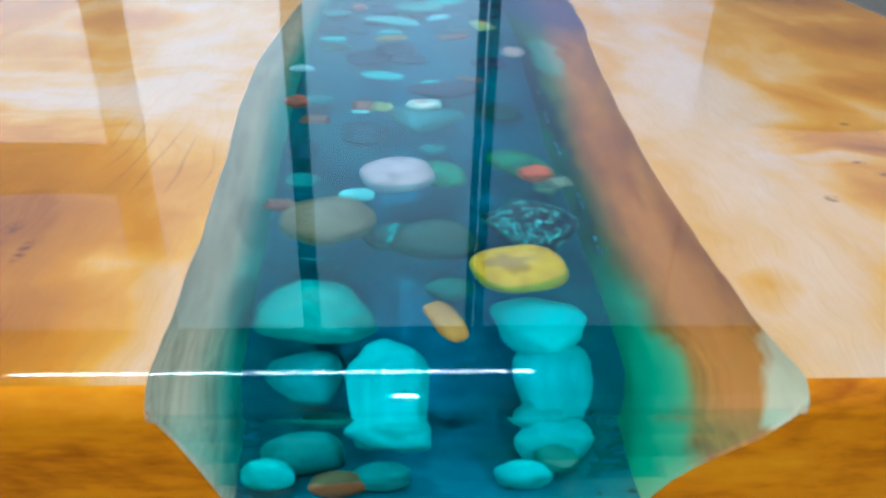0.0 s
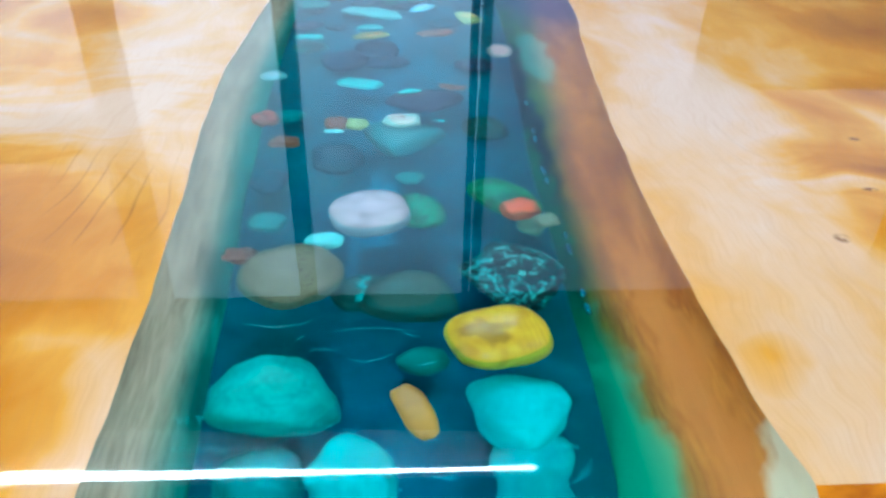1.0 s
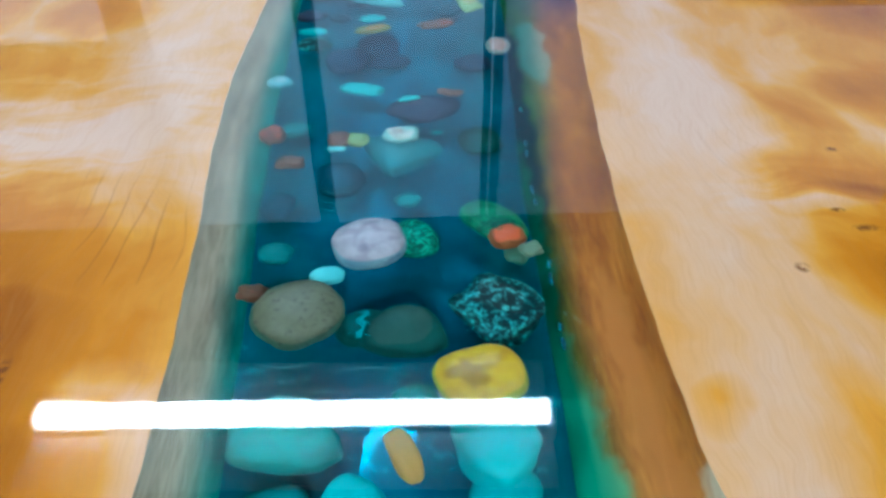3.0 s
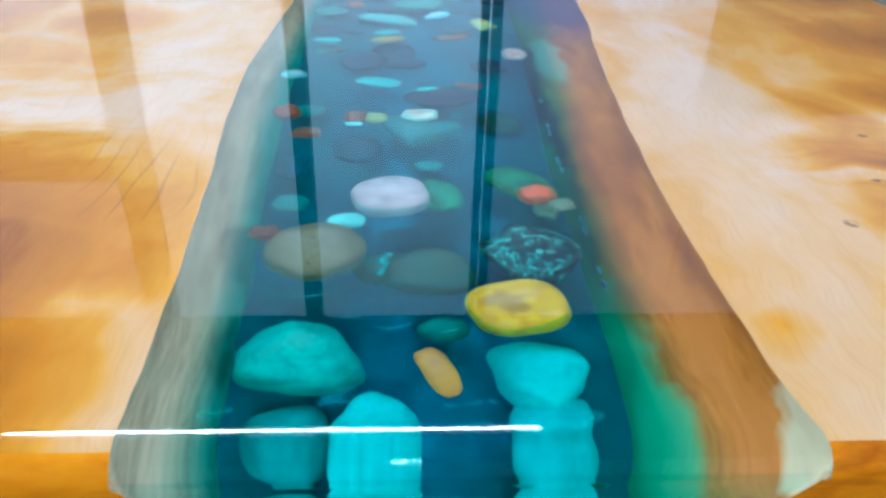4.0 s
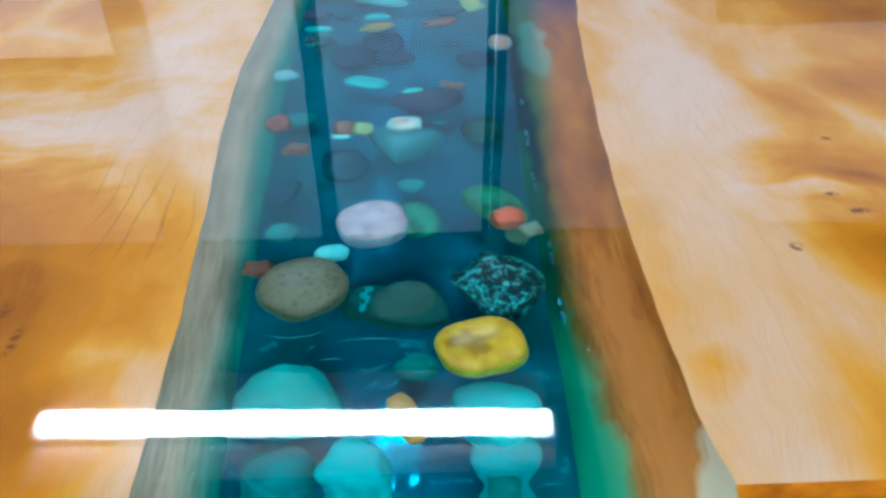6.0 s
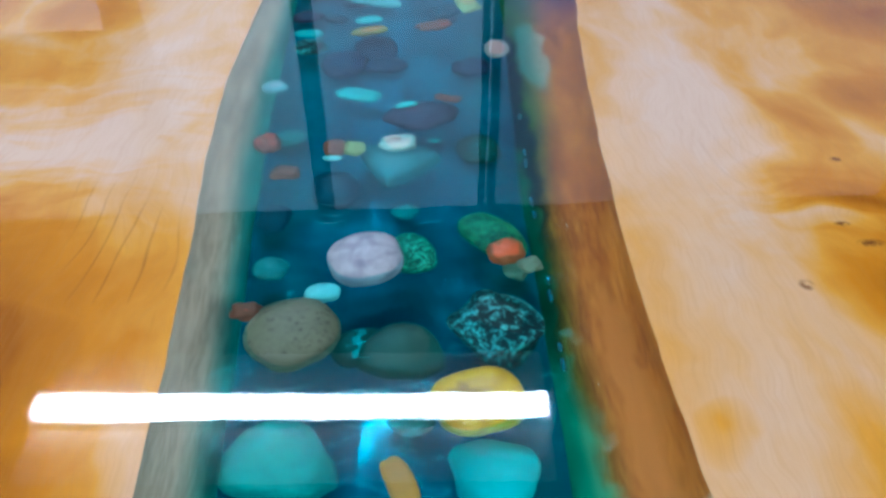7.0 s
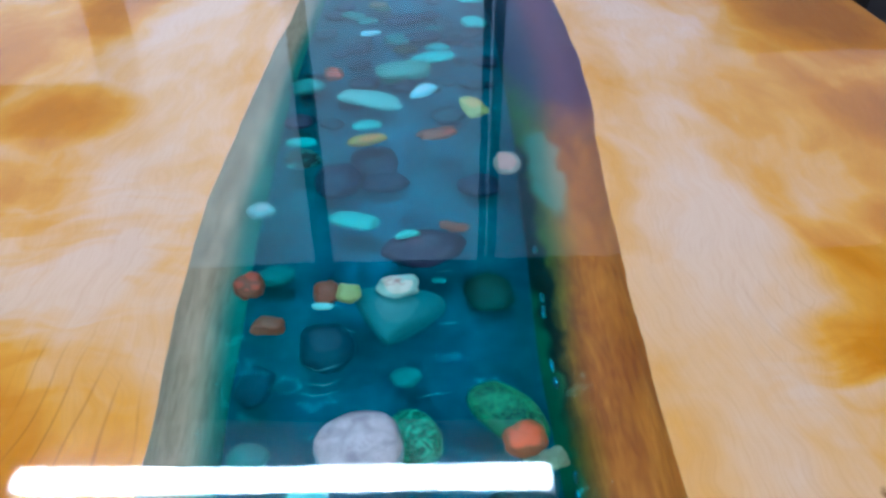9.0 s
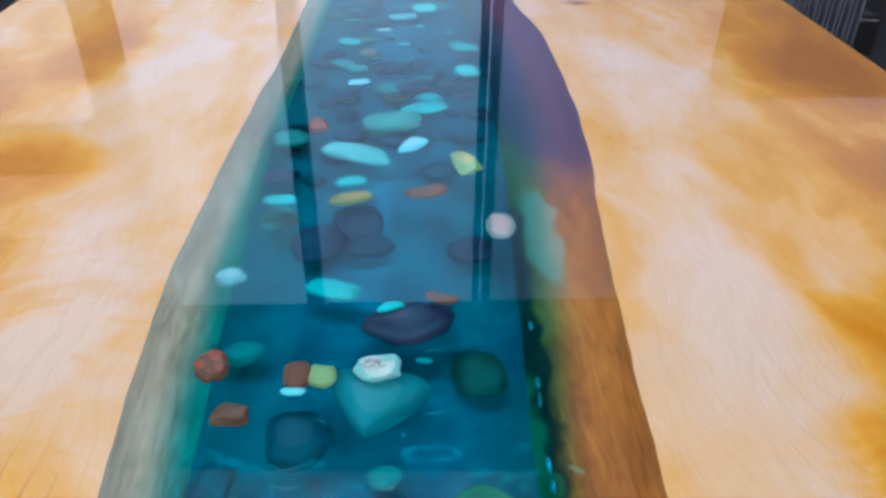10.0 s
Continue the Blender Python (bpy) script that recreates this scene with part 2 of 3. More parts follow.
def banded_yellow(name):
    """Yellow pebble: a branching brown stain on one half, fine growth rings on the other."""
    m = Mat(name)
    v = m.coords()
    col = m.ramp(m.noise(v, 60, 4, 0.6, 0.5), (0.35, (0.52, 0.29, 0.015)), (0.65, (0.74, 0.49, 0.035)))
    wob = m.n.new("ShaderNodeVectorMath")
    wob.operation = "MULTIPLY_ADD"
    wob.inputs[1].default_value = (0.007, 0.007, 0)
    wn = m.node("ShaderNodeTexNoise", Scale=110.0, Detail=3.0)
    m.link(v, wn.inputs["Vector"])
    m.link(wn.outputs["Color"], wob.inputs[0])
    m.link(v, wob.inputs[2])
    stain = 0.0
    for x, y, rx, ry in ((-0.001, 0.0045, 0.014, 0.0035), (-0.003, 0.003, 0.0035, 0.012), (-0.009, 0.0065, 0.006, 0.004), (0.002, -0.002, 0.006, 0.004)):
        stain = m.math("ADD", stain, m.math("MULTIPLY", knot(m, wob.outputs[0], x, y, rx, ry, 0.6), 1.4))
    stain = m.math("MULTIPLY", stain, 1.0, True)
    col = m.mix(m.math("MULTIPLY", stain, 0.65), col, (0.20, 0.10, 0.015))
    sep = m.n.new("ShaderNodeSeparateXYZ")
    m.link(v, sep.inputs[0])
    far = m.math("ADD", sep.outputs["X"], m.math("MULTIPLY", m.noise(v, 90, 2), 0.004))
    lines = m.math("POWER", m.math("MAXIMUM", m.math("SINE", m.math("MULTIPLY", far, 2300.0)), 0.0), 5.0)
    side = m.math("MULTIPLY", m.math("SUBTRACT", sep.outputs["X"], 0.007), 250.0, True)
    col = m.mix(m.math("MULTIPLY", m.math("MULTIPLY", lines, side), 0.4), col, (0.30, 0.17, 0.02))
    m.set(col, 0.3)
    m.bump(m.noise(v, 250, 3), 0.15, 0.001)
    return m.m


def marked_white(name):
    """White pebble with a dark red branching mark in the middle."""
    m = Mat(name)
    v = m.coords()
    col = m.ramp(m.noise(v, 90, 4, 0.6), (0.35, (0.50, 0.58, 0.52)), (0.65, (0.66, 0.72, 0.66)))
    arms = m.ramp(m.math("ABSOLUTE", m.math("SUBTRACT", m.noise(v, 190, 3, 0.6, 1.0), 0.5)), (0.02, (1, 1, 1)), (0.07, (0, 0, 0)))
    mark = m.math("MULTIPLY", arms, m.math("MULTIPLY", knot(m, v, -0.002, 0.001, 0.008, 0.006, 0.5), 1.3, True))
    col = m.mix(m.math("MULTIPLY", mark, 0.9), col, (0.22, 0.035, 0.035))
    m.set(col, 0.4)
    m.bump(m.noise(v, 260, 4), 0.25, 0.001)
    return m.m


STONES = {
    "turq": (stone("turquoise_stone", (0.015, 0.40, 0.40), (0.04, 0.63, 0.60)), "smooth pale turquoise pebble set in clear resin"),
    "teal_pale": (stone("pale_teal_stone", (0.015, 0.29, 0.25), (0.05, 0.50, 0.43), None, 60), "large pale teal wedge-shaped pebble set in resin"),
    "teal": (stone("teal_stone", (0.025, 0.19, 0.19), (0.07, 0.33, 0.31)), "small dull teal pebble set in blue resin"),
    "yellow": (banded_yellow("yellow_stone"), "rounded yellow pebble with brown banding near the resin surface"),
    "ochre": (stone("ochre_stone", (0.46, 0.24, 0.03), (0.34, 0.18, 0.04), None, 60), "finger-shaped ochre pebble set in resin"),
    "green_dark": (stone("dark_green_stone", (0.05, 0.16, 0.12), (0.10, 0.22, 0.17)), "dark green flat stone deep in blue resin"),
    "olive": (stone("olive_tan_stone", (0.10, 0.115, 0.07), (0.165, 0.175, 0.11), (0.03, 0.028, 0.02), 55), "olive tan pebble with dark pits set in resin"),
    "brown": (stone("brown_stone", (0.065, 0.08, 0.062), (0.105, 0.115, 0.085), None, 60), "dull brown domed stone set in blue resin"),
    "zig": (stone("zigzag_stone", (0.06, 0.10, 0.085), (0.10, 0.14, 0.11), None, 50), "dark pebble with a pale zigzag vein in resin"),
    "speckle": (stone("speckled_stone", (0.006, 0.014, 0.018), (0.15, 0.54, 0.51), None, 140, (0.50, 0.60), kind="specks"), "black stone speckled with pale green in resin"),
    "white": (stone("white_stone", (0.27, 0.25, 0.32), (0.50, 0.46, 0.53), (0.33, 0.26, 0.33), 110, (0.30, 0.62), kind="patch"), "large white pebble with a lilac cast near the surface"),
    "veined": (stone("veined_green_stone", (0.012, 0.10, 0.06), (0.11, 0.54, 0.31), None, 70, (0.1, 0.4), kind="veins"), "green pebble with dark crazed veins in resin"),
    "mint": (stone("mint_stone", (0.16, 0.56, 0.57), (0.32, 0.74, 0.73)), "small smooth mint pebble set in clear resin"),
    "rust": (stone("rust_stone", (0.36, 0.06, 0.025), (0.27, 0.05, 0.02), None, 60), "small rust red stone chip set in resin"),
    "orange": (stone("orange_stone", (0.66, 0.11, 0.03), (0.56, 0.09, 0.025)), "bright orange angular pebble near the resin surface"),
    "moss": (stone("mossy_stone", (0.012, 0.07, 0.04), (0.07, 0.30, 0.13), (0.17, 0.34, 0.10), 120, (0.40, 0.58), kind="specks"), "mottled moss green pebble set in resin"),
    "taupe": (stone("taupe_stone", (0.22, 0.18, 0.11), (0.33, 0.27, 0.17), None, 80), "small taupe brown pebble set in resin"),
    "slab": (stone("slate_teal_stone", (0.025, 0.20, 0.23), (0.045, 0.26, 0.29)), "flat triangular slate teal stone in blue resin"),
    "spot": (marked_white("marked_stone"), "white pebble with a dark red mark near the surface"),
    "chalk": (stone("chalk_stone", (0.46, 0.44, 0.46), (0.62, 0.58, 0.60), None, 80), "small chalky grey pebble beside the wooden bank"),
    "cream": (stone("cream_stone", (0.54, 0.46, 0.17), (0.42, 0.36, 0.14), None, 70), "small cream yellow pebble near the resin surface"),
    "dark": (stone("dark_stone", (0.01, 0.05, 0.09), (0.02, 0.08, 0.12)), "dark slate stone deep in blue resin"),
    "maroon": (stone("maroon_stone", (0.062, 0.020, 0.056), (0.105, 0.034, 0.085)), "flat dark maroon stone deep in blue resin"),
    "pale": (stone("pale_grey_stone", (0.32, 0.48, 0.47), (0.46, 0.58, 0.56)), "pale grey oblong pebble set in resin"),
    "olive_dark": (stone("dark_olive_stone", (0.03, 0.05, 0.04), (0.06, 0.08, 0.055)), "dark olive round stone deep in resin"),
    "pink": (stone("pink_stone", (0.40, 0.25, 0.23), (0.52, 0.37, 0.34), None, 60), "small pink and white pebble near the surface"),
    "skyblue": (stone("sky_blue_stone", (0.22, 0.60, 0.76), (0.30, 0.68, 0.82)), "smooth sky blue pebble near the resin surface"),
    "sage": (stone("sage_stone", (0.10, 0.30, 0.27), (0.16, 0.36, 0.32)), "broad flat sage green pebble set in resin"),
}

WOOD_L = wood_top("varnished_wood_a", (-0.16, -0.36, 0.10), [
    (-0.235, 0.315, 0.12, 0.14, 0.62), (-0.222, 0.278, 0.055, 0.045, 0.40), (-0.205, 0.195, 0.085, 0.065, 0.52), (-0.29, 0.44, 0.08, 0.07, 0.14),
    (-0.343, 0.62, 0.08, 0.055, 0.24), (-0.308, 0.746, 0.06, 0.07, 0.36), (-0.35, 1.04, 0.06, 0.16, 0.40), (-0.42, 0.80, 0.08, 0.30, 0.25),
    (-0.255, 0.50, 0.07, 0.045, -0.16), (-0.165, 0.245, 0.03, 0.03, -0.22), (-0.20, 0.60, 0.06, 0.14, -0.18), (-0.24, 0.95, 0.09, 0.25, -0.16)],
    [(-0.238, 0.252, 0.008, 0.024), (-0.228, 0.285, 0.006, 0.010), (-0.214, 0.262, 0.004, 0.014)],
    [(-0.228, 0.27, 0.10, 0.15, 0.055), (-0.30, 0.50, 0.08, 0.10, -0.03)], 1.0, (-0.27, 0.50, 0.16, 0.16, 0.17))
WOOD_R = wood_top("varnished_wood_b", (0.20, 0.36, 0.22), [
    (0.272, 0.405, 0.085, 0.07, 0.44), (0.275, 0.393, 0.04, 0.012, 0.28), (0.245, 0.367, 0.030, 0.016, -0.34), (0.272, 0.305, 0.07, 0.055, 0.56),
    (0.22, 0.185, 0.095, 0.06, 0.24), (0.128, 0.212, 0.014, 0.014, 0.20), (0.26, 0.50, 0.035, 0.05, 0.28), (0.335, 0.525, 0.07, 0.04, 0.34),
    (0.43, 0.69, 0.09, 0.09, 0.45), (0.42, 0.93, 0.08, 0.13, 0.55), (0.49, 0.98, 0.07, 0.26, 0.45), (0.20, 0.55, 0.06, 0.20, -0.18), (0.27, 0.90, 0.10, 0.28, -0.18)],
    [(0.206, 0.321, 0.0050, 0.0055), (0.259, 0.355, 0.010, 0.0045), (0.277, 0.444, 0.005, 0.004), (0.225, 1.19, 0.024, 0.014), (0.226, 1.19, 0.016, 0.010), (0.259, 0.355, 0.006, 0.003), (0.250, 0.374, 0.006, 0.003)],
    [(0.262, 0.37, 0.09, 0.12, -0.05), (0.206, 0.321, 0.02, 0.04, -0.006)], 0.22, (0.26, 0.37, 0.10, 0.07, 0.14))
BANK_L = bank_wood("live_edge_pale", (0.76, 0.58, 0.42), (0.63, 0.47, 0.33), (0.42, 0.30, 0.20), 0.5)
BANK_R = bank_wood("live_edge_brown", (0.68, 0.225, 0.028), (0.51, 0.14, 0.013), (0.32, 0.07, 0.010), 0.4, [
    # second patch: shade of the undercut along the bank's foot, put into the colour
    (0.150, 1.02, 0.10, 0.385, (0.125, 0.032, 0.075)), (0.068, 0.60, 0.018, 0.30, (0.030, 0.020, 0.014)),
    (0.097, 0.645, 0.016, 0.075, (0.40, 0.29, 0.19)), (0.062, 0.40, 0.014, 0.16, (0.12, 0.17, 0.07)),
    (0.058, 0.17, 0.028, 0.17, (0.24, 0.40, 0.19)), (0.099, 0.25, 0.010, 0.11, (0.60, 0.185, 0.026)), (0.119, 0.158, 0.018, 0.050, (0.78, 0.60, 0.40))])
END = end_grain("end_grain_orange")
RESIN = clear_resin("clear_resin")
TINT = tinted_layer("depth_tint", (0.33, 0.925, 0.955), (0.22, 0.90, 0.94))
TINT_THIN = tinted_layer("thin_depth_tint", (0.62, 0.95, 0.98), (0.47, 0.93, 0.97))
TINT_END = tinted_layer("end_face_tint", (0.50, 0.93, 0.94), (0.36, 0.90, 0.92))
SKIN = layer_skin("first_pour_skin", (0.42, 0.935, 0.965), (0.32, 0.92, 0.955))
BED = bed_paint("river_bed_blue")
STEEL = plain("black_steel", (0.02, 0.02, 0.022), (0.035, 0.035, 0.038), 20, 0.45, 0.7)
CONCRETE = plain("dark_concrete", (0.014, 0.014, 0.018), (0.028, 0.028, 0.034), 3, 0.8)
PLASTER = plain("grey_plaster", (0.30, 0.29, 0.28), (0.38, 0.37, 0.36), 2.5, 0.85)
DARKWALL = plain("dark_wall_paint", (0.045, 0.045, 0.05), (0.07, 0.07, 0.075), 2.5, 0.8)
PALEWALL = plain("grey_pier_paint", (0.42, 0.42, 0.42), (0.50, 0.50, 0.50), 2.5, 0.8)
CEILING = plain("dark_ceiling_paint", (0.022, 0.022, 0.025), (0.036, 0.036, 0.040), 2.0, 0.85)
FRAME = plain("window_frame_paint", (0.02, 0.022, 0.022), (0.035, 0.036, 0.036), 12, 0.5)
WHITE = plain("white_enamel", (0.74, 0.74, 0.74), (0.82, 0.82, 0.82), 15, 0.35)
DAY = glowing("daylight", (0.72, 0.86, 1.14), WINDOW_GLOW)
TUBE = glowing("lit_tube", (0.97, 0.97, 1.08), TUBE_GLOW)
TUBE_FILL = glowing("fill_tube", (0.98, 0.97, 1.04), TUBE_GLOW_FILL)
BULB = glowing("lit_bulb", (1.0, 0.95, 0.88), BULB_GLOW)
PLASTIC = plain("dark_grey_enamel", (0.09, 0.10, 0.14), (0.14, 0.155, 0.20), 30, 0.4)
SILVER = plain("painted_glint", (0.35, 0.75, 0.80), (0.55, 0.88, 0.90), 60, 0.2)

# ---------------------------------------------------------------- building


def finish(name, bm, materials, parent=None, smooth=False):
    me = bpy.data.meshes.new(name)
    bmesh.ops.recalc_face_normals(bm, faces=bm.faces)
    bm.to_mesh(me)
    bm.free()
    for m in (materials if isinstance(materials, (list, tuple)) else [materials]):
        me.materials.append(m)
    if smooth:
        for p in me.polygons:
            p.use_smooth = True
    ob = new(name, me)
    ob.parent = parent
    return ob


def part(name, bm, material, parent, label="", smooth=False):
    ob = finish(name, bm, material, parent, smooth)
    return tagged(ob, label) if label else ob


def box(x0, x1, y0, y1, z0, z1, bevel=0.0, bm=None):
    bm = bm or bmesh.new()
    m = Matrix.LocRotScale(((x0 + x1) / 2, (y0 + y1) / 2, (z0 + z1) / 2), None, (x1 - x0, y1 - y0, z1 - z0))
    vs = bmesh.ops.create_cube(bm, size=1, matrix=m)["verts"]
    if bevel:
        es = list({e for v in vs for e in v.link_edges})
        bmesh.ops.bevel(bm, geom=es, offset=bevel, segments=2, affect="EDGES", profile=0.5)
    return bm


def tube(p, q, r, seg=12, bm=None):
    bm = bm or bmesh.new()
    p, q = Vector(p), Vector(q)
    m = Matrix.Translation((p + q) / 2) @ (q - p).to_track_quat("Z", "Y").to_matrix().to_4x4()
    bmesh.ops.create_cone(bm, cap_ends=True, segments=seg, radius1=r, radius2=r, depth=(q - p).length, matrix=m)
    return bm


def structure(name, bm, material, label, category, smooth=False):
    return tagged(finish(name, bm, material, None, smooth), label, category, kind="structure")


def empty(name, label, category, group="", at=(0, 0, 0)):
    ob = new(name)
    ob.location = at
    return tagged(ob, label, category, group)


# ---------------------------------------------------------------- the room
WALL_Y = 4.2
structure("floor", box(-4.2, 4.2, -4.2, 7.2, -0.1, 0), CONCRETE, "dark smooth concrete workshop floor", "floor")
structure("ceiling", box(-4.2, 4.2, -4.2, 4.4, 4.2, 4.35), CEILING, "dark painted workshop ceiling", "ceiling")
structure("wall_west", box(-4.2, -4.0, -4.2, 4.4, 0, 4.2), PLASTER, "grey plastered workshop wall", "wall")
structure("wall_east", box(4.0, 4.2, -4.2, 4.4, 0, 4.2), PLASTER, "grey plastered workshop wall", "wall")
structure("wall_south", box(-4.0, 4.0, -4.2, -4.0, 0, 4.2), PLASTER, "grey plastered workshop wall", "wall")

# glazed front: piers, lintels and dark posts with real openings between them
WALL_PIECES = [
    (-4.0, -3.7, 0.0, 3.70), (3.3, 4.0, 0.0, 4.2), (-4.0, 3.3, 3.70, 4.2),
    (-3.7, -1.74, 0.0, 0.25), (-1.58, 1.76, 0.0, 0.15),
]
PALE_PIECES = [(-3.7, -1.74, 2.33, 2.58), (-1.74, -1.58, 0.0, 3.70), (1.76, 3.3, 0.0, 2.14)]
bm = bmesh.new()
for x0, x1, z0, z1 in WALL_PIECES:
    box(x0, x1, WALL_Y, WALL_Y + 0.2, z0, z1, bm=bm)
structure("wall_north", bm, DARKWALL, "dark wall with tall glazed openings", "wall")
bm = bmesh.new()
for x0, x1, z0, z1 in PALE_PIECES:
    box(x0, x1, WALL_Y + 0.003, WALL_Y + 0.197, z0, z1, bm=bm)
structure("trim", bm, PALEWALL, "grey painted piers and panels between the glazing", "wall")


def post(x0, x1):
    return part("mullion", box(x0, x1, WALL_Y - 0.02, WALL_Y + 0.1, 0.15, 3.70, 0.006), FRAME, glazing)


glazing = tagged(new("window_1"), "tall daylit glazing with dark steel mullions", "window", kind="structure")
post(-0.685, -0.58)
post(0.395, 0.435)
post(0.455, 0.505)
# grey panes added to weaken the daylight, and so its reflection, at the sides
dim_glass = Mat("dimming_glass")
clear = dim_glass.n.new("ShaderNodeBsdfTransparent")
clear.inputs["Color"].default_value = (0.76, 0.74, 0.80, 1)
dim_glass.link(clear.outputs[0], dim_glass.out.inputs["Surface"])
part("pane", box(0.505, 1.76, WALL_Y + 0.06, WALL_Y + 0.066, 0.15, 3.70), dim_glass.m, glazing, "added grey pane that dims the daylight")
part("pane", box(-3.7, -1.74, WALL_Y + 0.06, WALL_Y + 0.066, 2.58, 3.70), dim_glass.m, glazing, "added grey pane that dims the daylight")
part("pane", box(1.76, 3.3, WALL_Y + 0.09, WALL_Y + 0.096, 2.14, 3.70), dim_glass.m, glazing, "added grey pane that dims the daylight")
structure("backdrop", box(-5.5, 5.5, 6.9, 7.0, -0.05, 6.5), DAY, "bright hazy daylight outside the windows", "sky")

# ---------------------------------------------------------------- the table
TOP, BOTTOM, FRONT, BACK, ROUND = 0.75, 0.684, 0.157, 2.15, 0.012
LEFT, RIGHT = -0.515, 0.515
BEDZ = 0.690


def curve(y, keys):
    """Smooth value at y through (y, value) keys."""
    for (a, va), (b, vb) in zip(keys, keys[1:]):
        if y <= b:
            u = max(0.0, (y - a) / (b - a))
            u = u * u * (3 - 2 * u) * 0.5 + u * 0.5
            return va + (vb - va) * u
    return keys[-1][1]


def left_edge(y):
    v = curve(y, [(0.16, -0.130), (0.25, -0.133), (0.36, -0.141), (0.47, -0.151), (0.58, -0.157), (0.70, -0.153), (0.86, -0.147), (0.97, -0.138), (1.2, -0.133), (1.6, -0.142), (2.2, -0.13)])
    return v + 0.0012 * noise.noise((y * 22, 3.1, 0)) + 0.0006 * noise.noise((y * 70, 8.1, 0))


def right_edge(y):
    v = curve(y, [(0.16, 0.1175), (0.21, 0.112), (0.30, 0.1125), (0.37, 0.115), (0.46, 0.121), (0.56, 0.130), (0.65, 0.139), (0.735, 0.151), (0.83, 0.158), (0.95, 0.161), (1.06, 0.159), (1.2, 0.141), (1.5, 0.125), (2.2, 0.13)])
    return v + 0.0012 * noise.noise((y * 24, 5.7, 0)) + 0.0006 * noise.noise((y * 75, 1.7, 0))


def left_foot(y):
    return curve(y, [(0.16, -0.104), (0.30, -0.110), (0.45, -0.118), (0.57, -0.123), (0.8, -0.124), (1.2, -0.106), (2.2, -0.10)]) + 0.0008 * noise.noise((y * 18, 2.2, 4))


def right_foot(y):
    return curve(y, [(0.16, 0.061), (0.30, 0.0635), (0.45, 0.065), (0.57, 0.072), (0.75, 0.082), (0.95, 0.086), (1.2, 0.075), (2.2, 0.07)]) + 0.0008 * noise.noise((y * 18, 7.2, 4))


def bank(y, side, out=0.0):
    """Points down the live edge, from the top face to the bed; out pushes them into the wood."""
    e, f = (left_edge(y), left_foot(y)) if side < 0 else (right_edge(y), right_foot(y))
    shape = [(0.0, 0.0), (0.06, 0.10), (0.16, 0.22), (0.32, 0.36), (0.50, 0.50), (0.66, 0.63), (0.80, 0.76), (0.92, 0.89), (1.0, 1.0)]
    if side > 0:
        shape = [(0.0, 0.0), (0.05, 0.14), (0.13, 0.28), (0.28, 0.42), (0.48, 0.54), (0.68, 0.66), (0.83, 0.78), (0.94, 0.90), (1.0, 1.0)]
    pts = []
    for i, (u, d) in enumerate(shape):
        mid = math.sin(math.pi * u)
        x = e + (f - e) * u + 0.003 * mid * noise.noise((y * 12, u * 3, side * 5)) + 0.0012 * mid * noise.noise((y * 60, u * 9, side * 5))
        z = TOP + (BEDZ - TOP) * d
        if out and i:
            x += side * out
        pts.append((x, z))
    return pts


CROWN, SLOPE = 0.008, 0.11


def lowered(y):
    """Height of the top at y: it falls away gently towards the front edge, then turns over it."""
    a = math.atan(SLOPE)
    start = FRONT + ROUND * (1 - math.sin(a))
    c = min(CROWN, max(0.0, start + CROWN - y))
    z = TOP - SLOPE * c * c / (2 * CROWN)
    if y < start:
        s = min(1.0, math.sin(a) + (start - y) / ROUND)
        z -= ROUND * (math.cos(a) - math.sqrt(1 - s * s))
    return z


STATIONS = [FRONT + ROUND * (1 - math.cos(a * math.pi / 16)) for a in range(9)]
STATIONS += [FRONT + ROUND + CROWN * i / 10 for i in range(1, 11)]
y = FRONT + ROUND + CROWN + 0.004
while y < BACK - 0.004:
    STATIONS.append(y)
    y += 0.006 if y < 1.3 else 0.02
STATIONS.append(BACK)


def loft(rings, mats_of_side, end_mat, sharp=()):
    """A closed bar through rings of equal length, with creases along the corners named in sharp."""
    bm = bmesh.new()
    vs = [[bm.verts.new(p) for p in ring] for ring in rings]
    n = len(rings[0])
    for a, b in zip(vs, vs[1:]):
        for i in range(n):
            j = (i + 1) % n
            f = bm.faces.new((a[i], a[j], b[j], b[i]))
            f.material_index = mats_of_side(i)
            f.smooth = True
        for i in sharp:
            bm.edges.get((a[i], b[i])).smooth = False
    for ring in (vs[0], vs[-1]):
        f = bm.faces.new(ring)
        f.material_index = end_mat
    return bm


def slab_ring(y, side):
    cap = lowered(y)
    outer = LEFT if side < 0 else RIGHT
    outer += 0.0015 * noise.noise((y * 6, side, 0))
    pts = [(outer, BOTTOM), (outer, TOP - 0.006), (outer - side * 0.0018, TOP - 0.0018), (outer - side * 0.006, TOP)]
    e = bank(y, side)
    pts += [(outer + (e[0][0] - outer) * u, TOP) for u in (0.25, 0.5, 0.75)]
    pts += e + [(e[-1][0], BOTTOM)]
    return [(x, y, min(z, cap)) for x, z in pts]


table = empty("river_table", "glossy wooden table with a blue resin river of pebbles", "table", at=(0, 0, 0))
BANK_FROM, BANK_N = 7, 9
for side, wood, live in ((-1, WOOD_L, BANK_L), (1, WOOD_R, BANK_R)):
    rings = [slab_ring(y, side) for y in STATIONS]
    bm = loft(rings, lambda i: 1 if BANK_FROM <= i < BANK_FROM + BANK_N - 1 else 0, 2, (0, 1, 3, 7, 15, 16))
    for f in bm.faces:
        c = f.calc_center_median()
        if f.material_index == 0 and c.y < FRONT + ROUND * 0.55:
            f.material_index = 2
